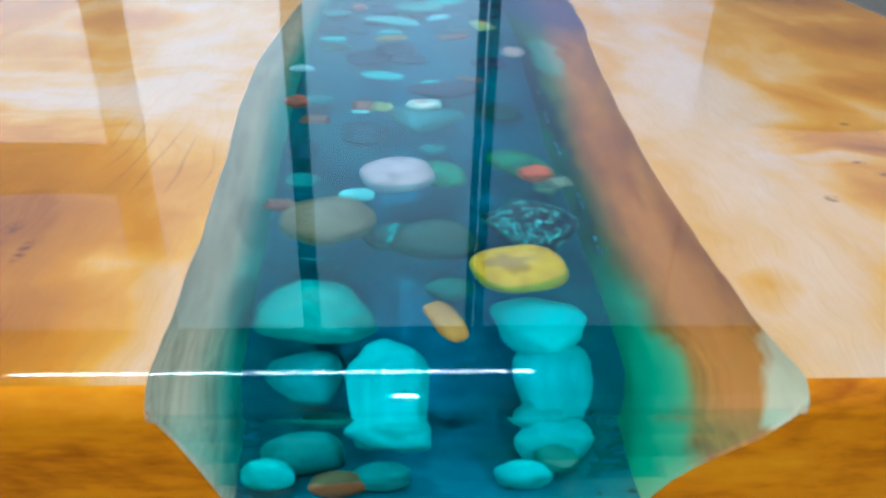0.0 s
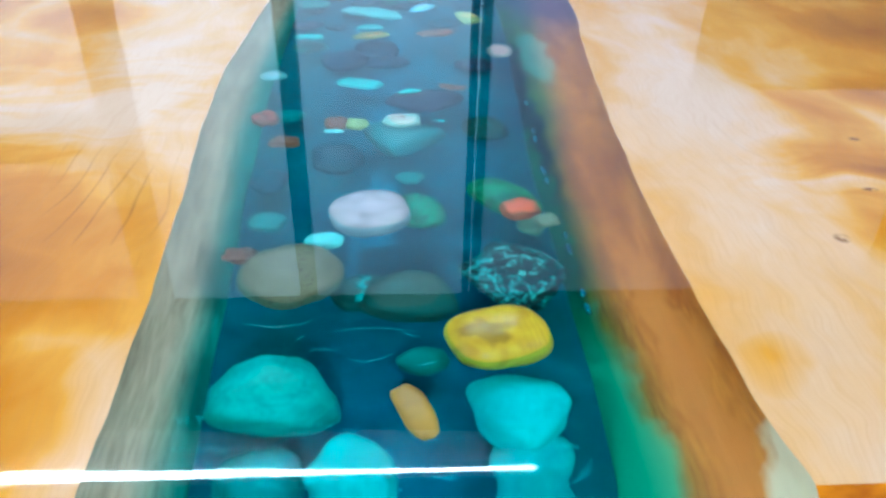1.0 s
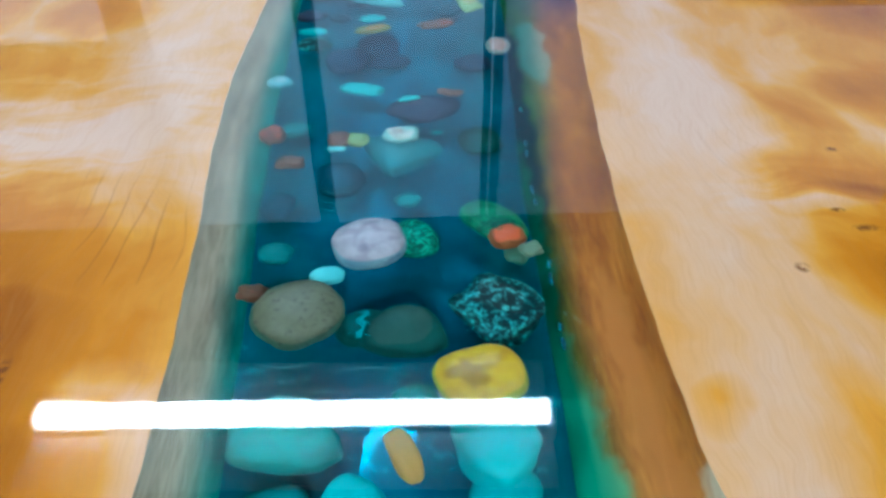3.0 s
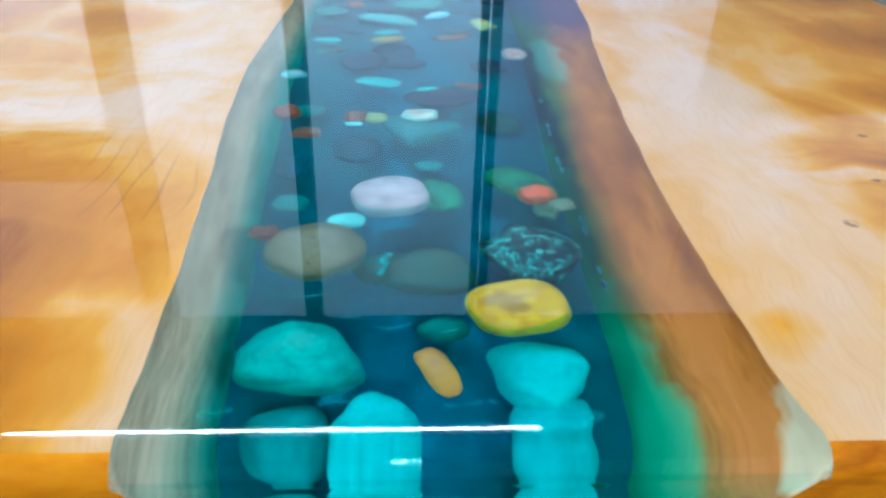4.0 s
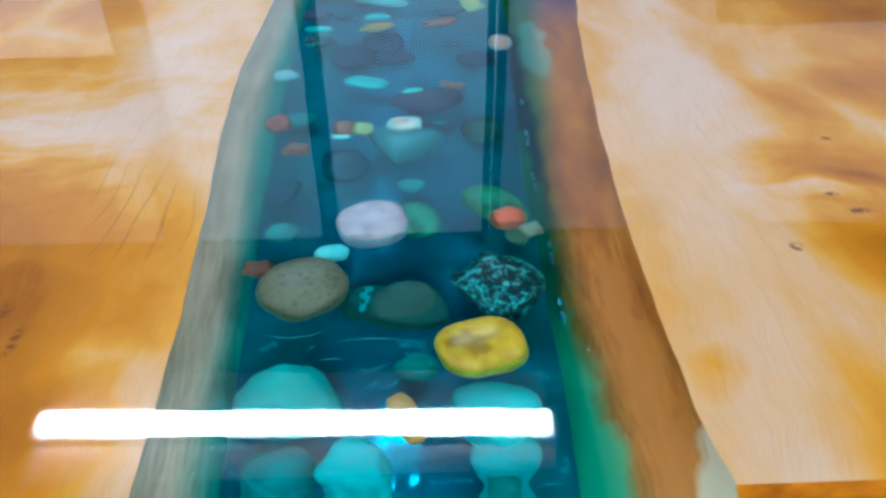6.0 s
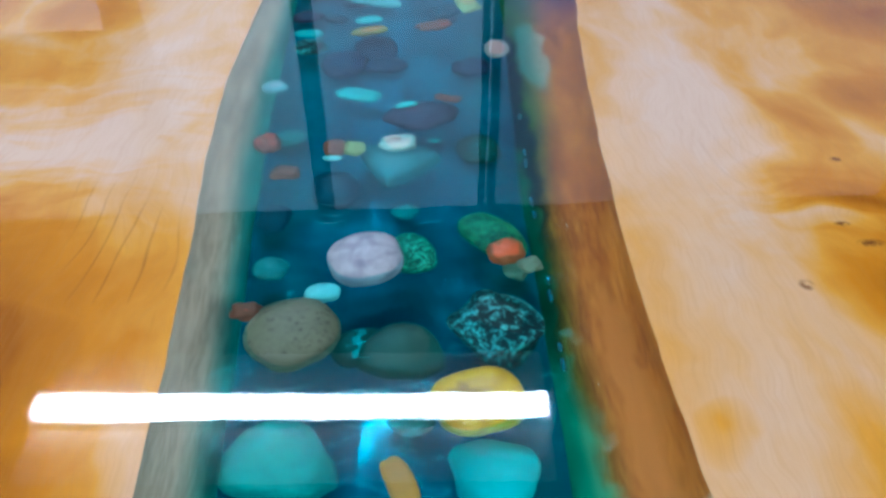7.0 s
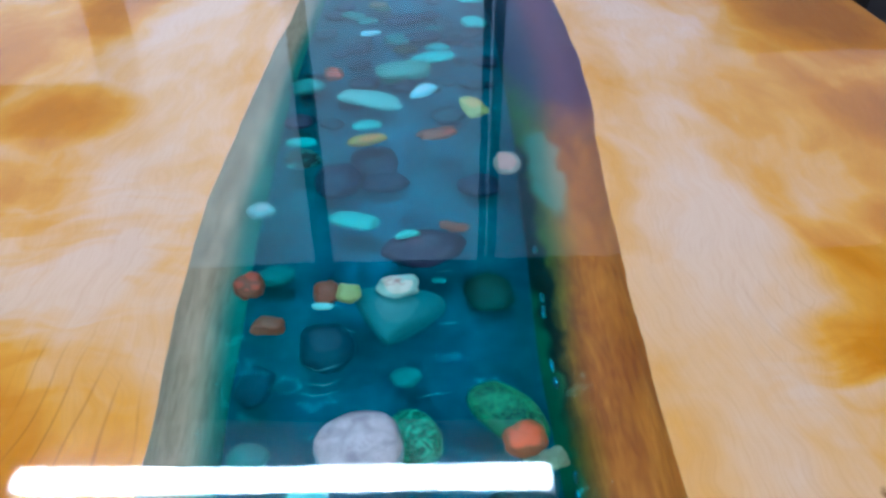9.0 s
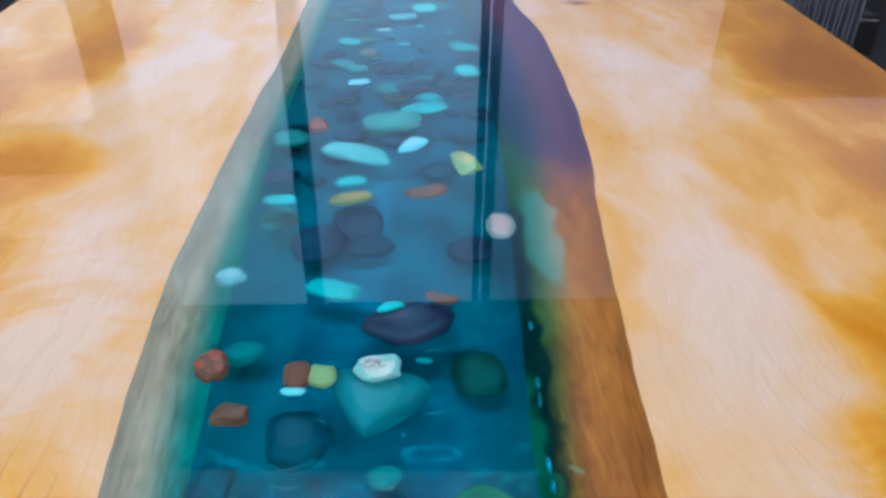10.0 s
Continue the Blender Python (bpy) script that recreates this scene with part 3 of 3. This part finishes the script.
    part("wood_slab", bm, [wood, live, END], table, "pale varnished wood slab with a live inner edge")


def resin_ring(y):
    cap = lowered(y)
    pts = bank(y, -1, 0.0015) + [(left_foot(y) - 0.0015, BEDZ - 0.0015), (right_foot(y) + 0.0015, BEDZ - 0.0015)] + bank(y, 1, 0.0015)[::-1]
    n = 9
    a, b = pts[-1][0], pts[0][0]
    pts += [(a + (b - a) * i / n, TOP) for i in range(1, n)]
    return [(x, y, min(z, cap)) for x, z in pts]


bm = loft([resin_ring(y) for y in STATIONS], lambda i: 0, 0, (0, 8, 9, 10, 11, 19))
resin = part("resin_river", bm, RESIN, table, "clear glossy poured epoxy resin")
# resin casts no shadow, so the lamps reach the stones directly
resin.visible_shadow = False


def sheet(z, material, clear, reach):
    """One tint sheet from bank to bank, added for depth of colour; a strip along each bank is clear, then the tint
    gathers over reach.
    """
    bm = bmesh.new()
    shore = bm.verts.layers.float.new("shore")
    ys = [FRONT + 0.003 + (BACK - FRONT - 0.007) * i / 330 for i in range(331)]
    rows = []
    for y in ys:
        ends = []
        for b in (bank(y, -1), bank(y, 1)):
            x = b[-1][0]
            for (xa, za), (xb, zb) in zip(b, b[1:]):
                if zb <= z <= za:
                    x = xa + (xb - xa) * (za - z) / (za - zb)
            ends.append(x)
        a, b = ends[0] - 0.001, ends[1] + 0.001
        row = []
        for i in range(25):
            u = 0.5 - 0.5 * math.cos(math.pi * i / 24)
            x = a + (b - a) * u
            v = bm.verts.new((x, y, z + 0.0016 * noise.noise((x * 40, y * 14, z * 90)) + 0.0013 * noise.noise((x * 120, y * 55, z * 190))))
            k = 1 + 0.5 * noise.noise((y * 9, z * 200, 3 if x < 0 else 8))
            near = min((x - a - clear[0] * k) / reach[0], (b - x - clear[1] * k) / reach[1])
            v[shore] = max(0.0, min(1.0, near))
            row.append(v)
        rows.append(row)
    for r, t in zip(rows, rows[1:]):
        for i in range(24):
            bm.faces.new((r[i], r[i + 1], t[i + 1], t[i]))
    layer = part("resin_layer", bm, material, table, "thin tint sheet standing in for colour deepening through the resin", True)
    # no shadow: the sheet tints the view, not the lamplight going in
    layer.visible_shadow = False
    return layer


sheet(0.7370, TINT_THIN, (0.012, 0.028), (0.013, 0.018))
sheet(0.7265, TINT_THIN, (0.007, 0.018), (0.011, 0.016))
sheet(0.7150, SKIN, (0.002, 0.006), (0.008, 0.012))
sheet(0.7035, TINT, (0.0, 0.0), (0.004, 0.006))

# tint sheet added just behind the cast end face to colour the view through it
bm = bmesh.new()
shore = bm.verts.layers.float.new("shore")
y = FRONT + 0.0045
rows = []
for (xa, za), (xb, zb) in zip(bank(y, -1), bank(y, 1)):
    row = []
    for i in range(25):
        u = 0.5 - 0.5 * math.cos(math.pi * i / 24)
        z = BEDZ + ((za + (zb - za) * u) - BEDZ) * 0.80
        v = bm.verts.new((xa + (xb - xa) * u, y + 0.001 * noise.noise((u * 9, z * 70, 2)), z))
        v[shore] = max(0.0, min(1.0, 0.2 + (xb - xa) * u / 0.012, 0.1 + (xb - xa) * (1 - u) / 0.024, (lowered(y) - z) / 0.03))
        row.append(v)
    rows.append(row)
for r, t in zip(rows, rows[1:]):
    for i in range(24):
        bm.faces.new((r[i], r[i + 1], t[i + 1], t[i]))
part("resin_layer", bm, TINT_END, table, "thin added tint sheet behind the end face", True).visible_shadow = False

ys = [FRONT + 0.001 + (BACK - FRONT - 0.002) * i / 200 for i in range(201)]
loft_rings = [[(left_foot(y) - 0.004, y, BEDZ - 0.0045), (left_foot(y) - 0.004, y, BEDZ), ((left_foot(y) + right_foot(y)) / 2, y, BEDZ), (right_foot(y) + 0.004, y, BEDZ), (right_foot(y) + 0.004, y, BEDZ - 0.0045)] for y in ys]
part("river_bed", loft(loft_rings, lambda i: 0, 0), BED, table, "deep blue painted river bed")

for yy in (0.5, 1.8):
    for s in (-1, 1):
        leg = part("leg", box(s * 0.38 - 0.03, s * 0.38 + 0.03, yy - 0.03, yy + 0.03, 0.0, 0.645, 0.003), STEEL, table, "black square steel leg")
        part("foot_pad", box(s * 0.38 - 0.036, s * 0.38 + 0.036, yy - 0.036, yy + 0.036, 0.0, 0.012, 0.003), PLASTIC, leg)
    part("crossbar", box(-0.44, 0.44, yy - 0.035, yy + 0.035, 0.645, BOTTOM, 0.003), STEEL, table)

# ---------------------------------------------------------------- lamps


def tube_lamp(a, b, z, lit):
    """A batten lamp from a to b (plan points) with a flat diffuser between two white reflector wings."""
    a, b = Vector((*a, z)), Vector((*b, z))
    d = (b - a).normalized()
    turn = math.atan2(d.y, d.x)
    half = (b - a).length / 2
    lamp = empty("batten_lamp", "white batten lamp with a long lit diffuser and reflector wings", "lamp", "batten lamps in the workshop", (a + b) / 2)
    lamp.rotation_euler = (0, 0, turn)
    housing = part("housing", box(-half, half, -0.04, 0.04, 0.022, 0.08, 0.006), WHITE, lamp)
    for s in (-1, 1):
        part("end_cap", box(s * (half + 0.008) - 0.008, s * (half + 0.008) + 0.008, -0.05, 0.05, -0.036, 0.08, 0.004), WHITE, housing)
        part("reflector_wing", box(-half, half, min(s * 0.060, s * 0.26), max(s * 0.060, s * 0.26), 0.030, 0.034, 0.001), WHITE, lamp)
        part("cable", tube((s * (half - 0.2), 0, 0.08), (s * (half - 0.2), 0, 4.2 - z), 0.003, 6), STEEL, lamp)
    part("diffuser", box(-half + 0.004, half - 0.004, -0.036, 0.036, -0.034, 0.021, 0.010), lit, lamp, "glowing white diffuser")
    return lamp


tube_lamp((-1.246, 1.631), (0.388, 1.570), 2.405, TUBE)
# two unseen battens, added at the sides as fill for the near end
tube_lamp((-3.1, -0.7), (-1.8, -0.7), 2.405, TUBE_FILL)
tube_lamp((1.8, -0.7), (3.1, -0.7), 2.405, TUBE_FILL)

# fixed bulb added in place of a torch at the camera; lights the front
bulb = empty("standin_bulb", "added bulb on a black cable, standing in for a torch at the camera", "lamp")
bm = bmesh.new()
bmesh.ops.create_uvsphere(bm, u_segments=16, v_segments=10, radius=0.045, matrix=Matrix.Translation((-0.03, -1.25, 2.2)))
part("bulb_glass", bm, BULB, bulb, "lit bulb", True)
part("socket", tube((-0.03, -1.25, 2.245), (-0.03, -1.25, 2.31), 0.02), STEEL, bulb)
part("cable", tube((-0.03, -1.25, 2.31), (-0.03, -1.25, 4.2), 0.003, 6), STEEL, bulb)

# ---------------------------------------------------------------- dark finned heater beside the table
heater = empty("finned_heater", "dark grey finned oil heater standing on the floor", "heater")
for i in range(13):
    xx = 0.628 + i * 0.0098
    part("fin", box(xx - 0.0022, xx + 0.0022, 1.40 + 0.004 * (i % 2), 1.78, 0.09, 0.70, 0.0015), PLASTIC, heater)
part("core", box(0.624, 0.750, 1.43, 1.76, 0.12, 0.66, 0.004), STEEL, heater)
control = part("control_box", box(0.752, 0.80, 1.42, 1.76, 0.10, 0.66, 0.008), STEEL, heater)
part("dial", tube((0.776, 1.412, 0.55), (0.776, 1.42, 0.55), 0.016), PLASTIC, control)
for yy in (1.47, 1.71):
    part("foot", box(0.60, 0.82, yy - 0.02, yy + 0.02, 0.0, 0.09, 0.006), STEEL, heater)

# ---------------------------------------------------------------- pebbles in the river
count = 0


def pebble(kind, x, y, z, sx, sy, sz, turn=None, lumpy=0.16, square=2.3, taper=0.0):
    """One water-worn stone: a squared ellipsoid with a seeded, uneven outline."""
    global count
    count += 1
    material, label = STONES[kind]
    bm = bmesh.new()
    bmesh.ops.create_icosphere(bm, subdivisions=4, radius=1)
    seed = count * 7.13
    for v in bm.verts:
        d = v.co.normalized()
        k = (abs(d.x) ** square + abs(d.y) ** square + abs(d.z) ** square) ** (-1 / square)
        k *= 1 + lumpy * noise.noise(d * 1.3 + Vector((seed, 0, 0))) + 0.3 * lumpy * noise.noise(d * 3.5 + Vector((0, seed, 0)))
        p = d * k
        w = 1 - taper * p.y
        v.co = (p.x * sx * w, p.y * sy, p.z * sz)
    ob = finish("pebble", bm, material, None, True)
    a = turn if turn is not None else 0.0
    ob.matrix_basis = pose(x, y, z, 4 * math.sin(seed), 4 * math.cos(seed), a)
    return tagged(ob, label, "pebble", "pebbles in the resin river")


pebble("teal_pale", -0.076, 0.236, 0.714, 0.0253, 0.0215, 0.0133, taper=0.38, turn=-8, lumpy=0.2)
pebble("turq", 0.025, 0.221, 0.714, 0.0200, 0.0195, 0.0102, taper=-0.28, turn=-14, square=2.6)
pebble("yellow", 0.020, 0.257, 0.732, 0.0229, 0.0193, 0.0119, turn=14, lumpy=0.08, square=2.5)
pebble("ochre", -0.018, 0.209, 0.7395, 0.0062, 0.0150, 0.0039, taper=-0.12, turn=22, square=2.8)
pebble("green_dark", -0.013, 0.260, 0.702, 0.0117, 0.0084, 0.0052, turn=-2)
pebble("olive", -0.076, 0.308, 0.732, 0.0245, 0.0255, 0.0140, turn=24, lumpy=0.12, square=2.4)
pebble("brown", -0.018, 0.306, 0.707, 0.0225, 0.0205, 0.0112, taper=0.3, lumpy=0.14, turn=-8)
dark_pebble = pebble("zig", -0.042, 0.310, 0.704, 0.0150, 0.0125, 0.0078, turn=18)
bm = bmesh.new()
rail = []
for i in range(13):
    u = i / 12 * 2 - 1
    px = 0.0016 * (1 if i // 3 % 2 else -1) + 0.003 * u + 0.0012 * noise.noise((i * 0.9, 3, 1))
    w = 0.0021 + 0.0013 * noise.noise((i * 1.7, 1, 8))
    pz = 0.0078 * math.sqrt(max(0.0, 1 - (u * 0.0095 / 0.0125) ** 2)) + 0.0013
    rail.append([bm.verts.new((px + dx * w, u * 0.0095, pz + dz)) for dx, dz in ((-1, -0.0012), (-1, 0), (1, 0), (1, -0.0012))])
for a, b in zip(rail, rail[1:]):
    for k in range(4):
        bm.faces.new((a[k], a[(k + 1) % 4], b[(k + 1) % 4], b[k]))
bm.faces.new(rail[0])
bm.faces.new(rail[-1])
part("vein", bm, STONES["turq"][0], dark_pebble, "pale zigzag vein", True)
pebble("speckle", 0.035, 0.315, 0.714, 0.0251, 0.0218, 0.0135, turn=-50, square=2.5, lumpy=0.24)
pebble("white", -0.039, 0.367, 0.732, 0.0224, 0.0221, 0.0137, turn=14, lumpy=0.08)
pebble("veined", -0.012, 0.381, 0.714, 0.0146, 0.0182, 0.0090, turn=30, lumpy=0.1)
pebble("mint", -0.062, 0.338, 0.732, 0.0099, 0.0077, 0.0048, turn=8)
pebble("teal", -0.097, 0.370, 0.714, 0.0104, 0.0101, 0.0063, turn=-4)
pebble("rust", -0.103, 0.325, 0.732, 0.0082, 0.0065, 0.0040, square=3.3, lumpy=0.32, turn=2)
pebble("orange", 0.045, 0.369, 0.732, 0.0103, 0.0093, 0.0057, square=3.2, lumpy=0.25, turn=17)
pebble("moss", 0.040, 0.395, 0.714, 0.0144, 0.0245, 0.0090, turn=40, square=2.8)
pebble("taupe", 0.051, 0.362, 0.714, 0.0074, 0.0075, 0.0046, square=3.3, lumpy=0.32, turn=-1)
pebble("taupe", 0.058, 0.356, 0.732, 0.0065, 0.0058, 0.0036, square=3.3, lumpy=0.32, turn=18)
pebble("teal", -0.016, 0.430, 0.702, 0.0088, 0.0074, 0.0046, turn=5)
pebble("slab", -0.022, 0.476, 0.714, 0.0226, 0.0240, 0.0140, taper=-0.72, square=2.7, turn=-12, lumpy=0.08)
pebble("spot", -0.020, 0.493, 0.732, 0.0133, 0.0095, 0.0059, square=2.8, lumpy=0.3, turn=9)
pebble("cream", -0.051, 0.488, 0.732, 0.0072, 0.0080, 0.0045, square=3.3, lumpy=0.32, turn=-11)
pebble("rust", -0.065, 0.489, 0.732, 0.0074, 0.0096, 0.0046, square=3.3, lumpy=0.32, turn=12)
pebble("mint", -0.066, 0.476, 0.732, 0.0065, 0.0032, 0.0020, turn=-6)
pebble("dark", -0.063, 0.455, 0.706, 0.0165, 0.0200, 0.0110, turn=14)
pebble("rust", -0.115, 0.498, 0.732, 0.0088, 0.0120, 0.0055, square=3.3, lumpy=0.32, turn=16)
pebble("rust", -0.097, 0.460, 0.732, 0.0099, 0.0069, 0.0043, square=3.3, lumpy=0.32, turn=-11)
pebble("maroon", -0.002, 0.545, 0.714, 0.0303, 0.0219, 0.0136, square=1.7, turn=14, lumpy=0.15)
pebble("turq", -0.014, 0.553, 0.727, 0.0085, 0.0042, 0.0030, taper=0.4, turn=22)
pebble("turq", -0.053, 0.580, 0.714, 0.0180, 0.0095, 0.0059, turn=-14, square=2.8)
pebble("rust", 0.019, 0.557, 0.732, 0.0101, 0.0050, 0.0031, square=3.3, lumpy=0.32, turn=-16)
pebble("chalk", -0.121, 0.590, 0.722, 0.0100, 0.0092, 0.0057, turn=18)
pebble("dark", -0.103, 0.426, 0.702, 0.0104, 0.0156, 0.0064, turn=-5)
pebble("olive_dark", 0.040, 0.504, 0.699, 0.0172, 0.0185, 0.0080, turn=12, square=2.1)
pebble("pink", 0.066, 0.643, 0.732, 0.0107, 0.0177, 0.0066, turn=-4)
pebble("teal", -0.103, 0.525, 0.702, 0.0129, 0.0098, 0.0060, turn=14)
pebble("pale", -0.047, 0.777, 0.714, 0.0307, 0.0153, 0.0095, turn=-24, taper=0.2)
pebble("skyblue", 0.002, 0.777, 0.732, 0.0090, 0.0171, 0.0056, turn=-38, taper=-0.3)
pebble("sage", -0.016, 0.840, 0.714, 0.0284, 0.0176, 0.0109, turn=8, square=2.8)
pebble("turq", 0.015, 0.870, 0.714, 0.0250, 0.0125, 0.0077, turn=14)
pebble("cream", 0.046, 0.743, 0.732, 0.0100, 0.0190, 0.0062, square=2.8, taper=0.2, lumpy=0.32, turn=18)
pebble("teal", -0.109, 0.806, 0.714, 0.0166, 0.0159, 0.0099, turn=18)
pebble("maroon", -0.109, 0.734, 0.714, 0.0128, 0.0133, 0.0080, turn=8)
pebble("turq", -0.103, 0.697, 0.714, 0.0133, 0.0074, 0.0046, turn=0)
pebble("speckle", -0.099, 0.668, 0.714, 0.0149, 0.0143, 0.0088, turn=17)
pebble("turq", -0.048, 0.725, 0.714, 0.0128, 0.0082, 0.0051, turn=10)
pebble("ochre", -0.046, 0.686, 0.732, 0.0171, 0.0085, 0.0053, turn=14)
pebble("maroon", -0.040, 0.670, 0.702, 0.0195, 0.0245, 0.0121, turn=14)
pebble("rust", 0.014, 0.694, 0.732, 0.0167, 0.0084, 0.0052, square=3.3, lumpy=0.32, turn=18)
pebble("rust", -0.084, 0.821, 0.732, 0.0091, 0.0147, 0.0056, square=3.3, lumpy=0.32, turn=10)
pebble("skyblue", -0.051, 0.925, 0.732, 0.0117, 0.0077, 0.0048, turn=15)
pebble("teal", -0.057, 0.977, 0.714, 0.0123, 0.0104, 0.0064, turn=4)
pebble("turq", -0.069, 1.066, 0.714, 0.0141, 0.0100, 0.0062, turn=-17)
pebble("pale", -0.029, 1.093, 0.732, 0.0103, 0.0067, 0.0042, turn=13)
pebble("turq", 0.022, 1.184, 0.732, 0.0164, 0.0161, 0.0100, turn=0)
pebble("turq", 0.066, 1.043, 0.714, 0.0156, 0.0114, 0.0071, turn=-7)
pebble("turq", 0.064, 0.968, 0.714, 0.0145, 0.0169, 0.0090, turn=13)
pebble("olive", -0.045, 1.013, 0.732, 0.0112, 0.0099, 0.0062, turn=0)
pebble("maroon", -0.017, 0.987, 0.702, 0.0219, 0.0147, 0.0091, turn=18)
pebble("maroon", 0.004, 0.935, 0.702, 0.0209, 0.0129, 0.0080, turn=11)
pebble("dark", 0.028, 0.979, 0.702, 0.0109, 0.0128, 0.0068, turn=-2)
pebble("maroon", -0.063, 0.907, 0.702, 0.0144, 0.0140, 0.0087, turn=-5)
pebble("dark", -0.037, 1.153, 0.702, 0.0218, 0.0120, 0.0075, turn=-4)
pebble("pale", -0.005, 1.162, 0.714, 0.0183, 0.0126, 0.0078, turn=18)
pebble("maroon", -0.062, 1.179, 0.702, 0.0167, 0.0103, 0.0064, turn=6)
pebble("maroon", -0.069, 0.643, 0.702, 0.0192, 0.0249, 0.0119, turn=-10)
pebble("maroon", 0.043, 0.631, 0.702, 0.0166, 0.0150, 0.0093, turn=12)
pebble("maroon", -0.031, 0.638, 0.702, 0.0191, 0.0128, 0.0080, turn=8)
pebble("turq", 0.007, 0.516, 0.702, 0.0051, 0.0026, 0.0016, turn=-4)
pebble("turq", -0.041, 0.195, 0.714, 0.0147, 0.0130, 0.0081, taper=0.35, square=3.2, lumpy=0.25, turn=-12)
pebble("green_dark", 0.027, 0.185, 0.702, 0.0082, 0.0122, 0.0051, turn=18)


# stones low behind the end face
pebble("teal", -0.078, 0.198, 0.700, 0.017, 0.012, 0.0095, turn=8)
pebble("turq", -0.091, 0.180, 0.698, 0.011, 0.008, 0.007, turn=-10)
pebble("teal", -0.045, 0.178, 0.697, 0.012, 0.008, 0.0065, turn=15)
pebble("turq", 0.028, 0.203, 0.702, 0.016, 0.012, 0.011, turn=5)
pebble("turq", 0.013, 0.178, 0.697, 0.012, 0.008, 0.0065, turn=-8)
pebble("orange", -0.063, 0.172, 0.6965, 0.011, 0.006, 0.006, turn=4)


def ripple(x, y, length, sag, z=0.7225, turn=0.0):
    """A hair-thin pale curl: a glint in the resin modelled as a solid thread."""
    bm = bmesh.new()
    n, rings = 14, []
    for i in range(n):
        u = i / (n - 1) * 2 - 1
        px, py = u * length / 2, sag * (1 - u * u) + 0.0012 * noise.noise((u * 2.6, x * 90, y * 90)) + 0.0004 * noise.noise((u * 8, x * 50, y * 90))
        r = 0.0002 * max(0.15, 1 - u * u)
        rings.append([bm.verts.new((px, py + r * math.cos(a), r * math.sin(a))) for a in (0.0, 1.571, 3.142, 4.712)])
    for a, b in zip(rings, rings[1:]):
        for k in range(4):
            bm.faces.new((a[k], a[(k + 1) % 4], b[(k + 1) % 4], b[k]))
    bm.faces.new(rings[0])
    bm.faces.new(rings[-1])
    ob = part("resin_curl", bm, SILVER, table, "", True)
    ob.matrix_basis = pose(x, y, z, 0, 0, turn)
    return ob


ripple(-0.078, 0.278, 0.036, -0.005, turn=4)
ripple(-0.035, 0.268, 0.040, 0.003, turn=-3)
ripple(-0.019, 0.265, 0.009, 0.001, turn=-18)
ripple(-0.057, 0.256, 0.014, 0.001, turn=4)
ripple(-0.036, 0.252, 0.021, -0.003, turn=10)
ripple(-0.068, 0.265, 0.006, 0.0, turn=35)
ripple(-0.064, 0.411, 0.024, -0.003)
ripple(0.0, 0.405, 0.021, 0.001, turn=8)
ripple(-0.062, 0.419, 0.020, -0.004, turn=4)
ripple(0.011, 0.462, 0.014, 0.001, turn=4)
ripple(-0.050, 0.458, 0.010, 0.001, turn=-20)
ripple(-0.012, 0.247, 0.010, -0.001, turn=12)
ripple(0.014, 0.236, 0.008, -0.001, turn=-6)
ripple(0.012, 0.512, 0.012, 0.001)
ripple(-0.063, 0.475, 0.022, 0.006, z=0.7265, turn=-4)
ripple(-0.063, 0.432, 0.022, -0.005, turn=3)

# small mirror beads added along the foot of the brown bank to catch lamp glints
BEAD = plain("bead_mirror", (0.55, 0.60, 0.68), (0.70, 0.74, 0.80), 40, 0.12, 0.9, 0.05)
for start, length in ((0.283, 0.010), (0.297, 0.007), (0.334, 0.012), (0.349, 0.008), (0.412, 0.009), (0.424, 0.012), (0.470, 0.012), (0.485, 0.009), (0.535, 0.010)):
    bm = bmesh.new()
    rings = []
    for i in range(15):
        u = i / 14
        yy = start + length * u
        r = (0.0016 + 0.0006 * noise.noise((yy * 90, 4, 2))) * math.sqrt(max(0.02, 1 - (2 * u - 1) ** 6))
        cx = right_foot(yy) + 0.0050 + 0.0012 * noise.noise((yy * 40, 9, 1))
        rings.append([bm.verts.new((cx + r * math.cos(k * math.pi / 4), yy, 0.712 + r * math.sin(k * math.pi / 4))) for k in range(8)])
    for a, b in zip(rings, rings[1:]):
        for k in range(8):
            bm.faces.new((a[k], a[(k + 1) % 8], b[(k + 1) % 8], b[k]))
    bm.faces.new(rings[0])
    bm.faces.new(rings[-1])
    part("air_bead", bm, BEAD, table, "small mirror bead added for a lamp glint", True)

# smaller stones crowd the far half of the river
rng = random.Random(5)
FAR_KINDS = ["maroon"] * 6 + ["dark"] * 5 + ["teal"] * 3 + ["turq"] + ["rust", "olive", "sage", "pale", "green_dark"]
for i in range(170):
    y = 0.60 + 1.25 * rng.random() ** 0.8
    x = left_foot(y) + 0.012 + (right_foot(y) - left_foot(y) - 0.024) * rng.random()
    kind = rng.choice(FAR_KINDS)
    if y < 0.9 and kind not in ("maroon", "dark", "green_dark"):
        kind = "maroon"
    if y < 0.7 and rng.random() < 0.6:
        continue
    s = rng.uniform(0.007, 0.016)
    pebble(kind, x, y, 0.6905 + 0.5 * s + (0.012 * rng.random() if y > 0.9 else 0.0), s, s * rng.uniform(0.6, 1.1), s * 0.5, turn=rng.uniform(-40, 40))
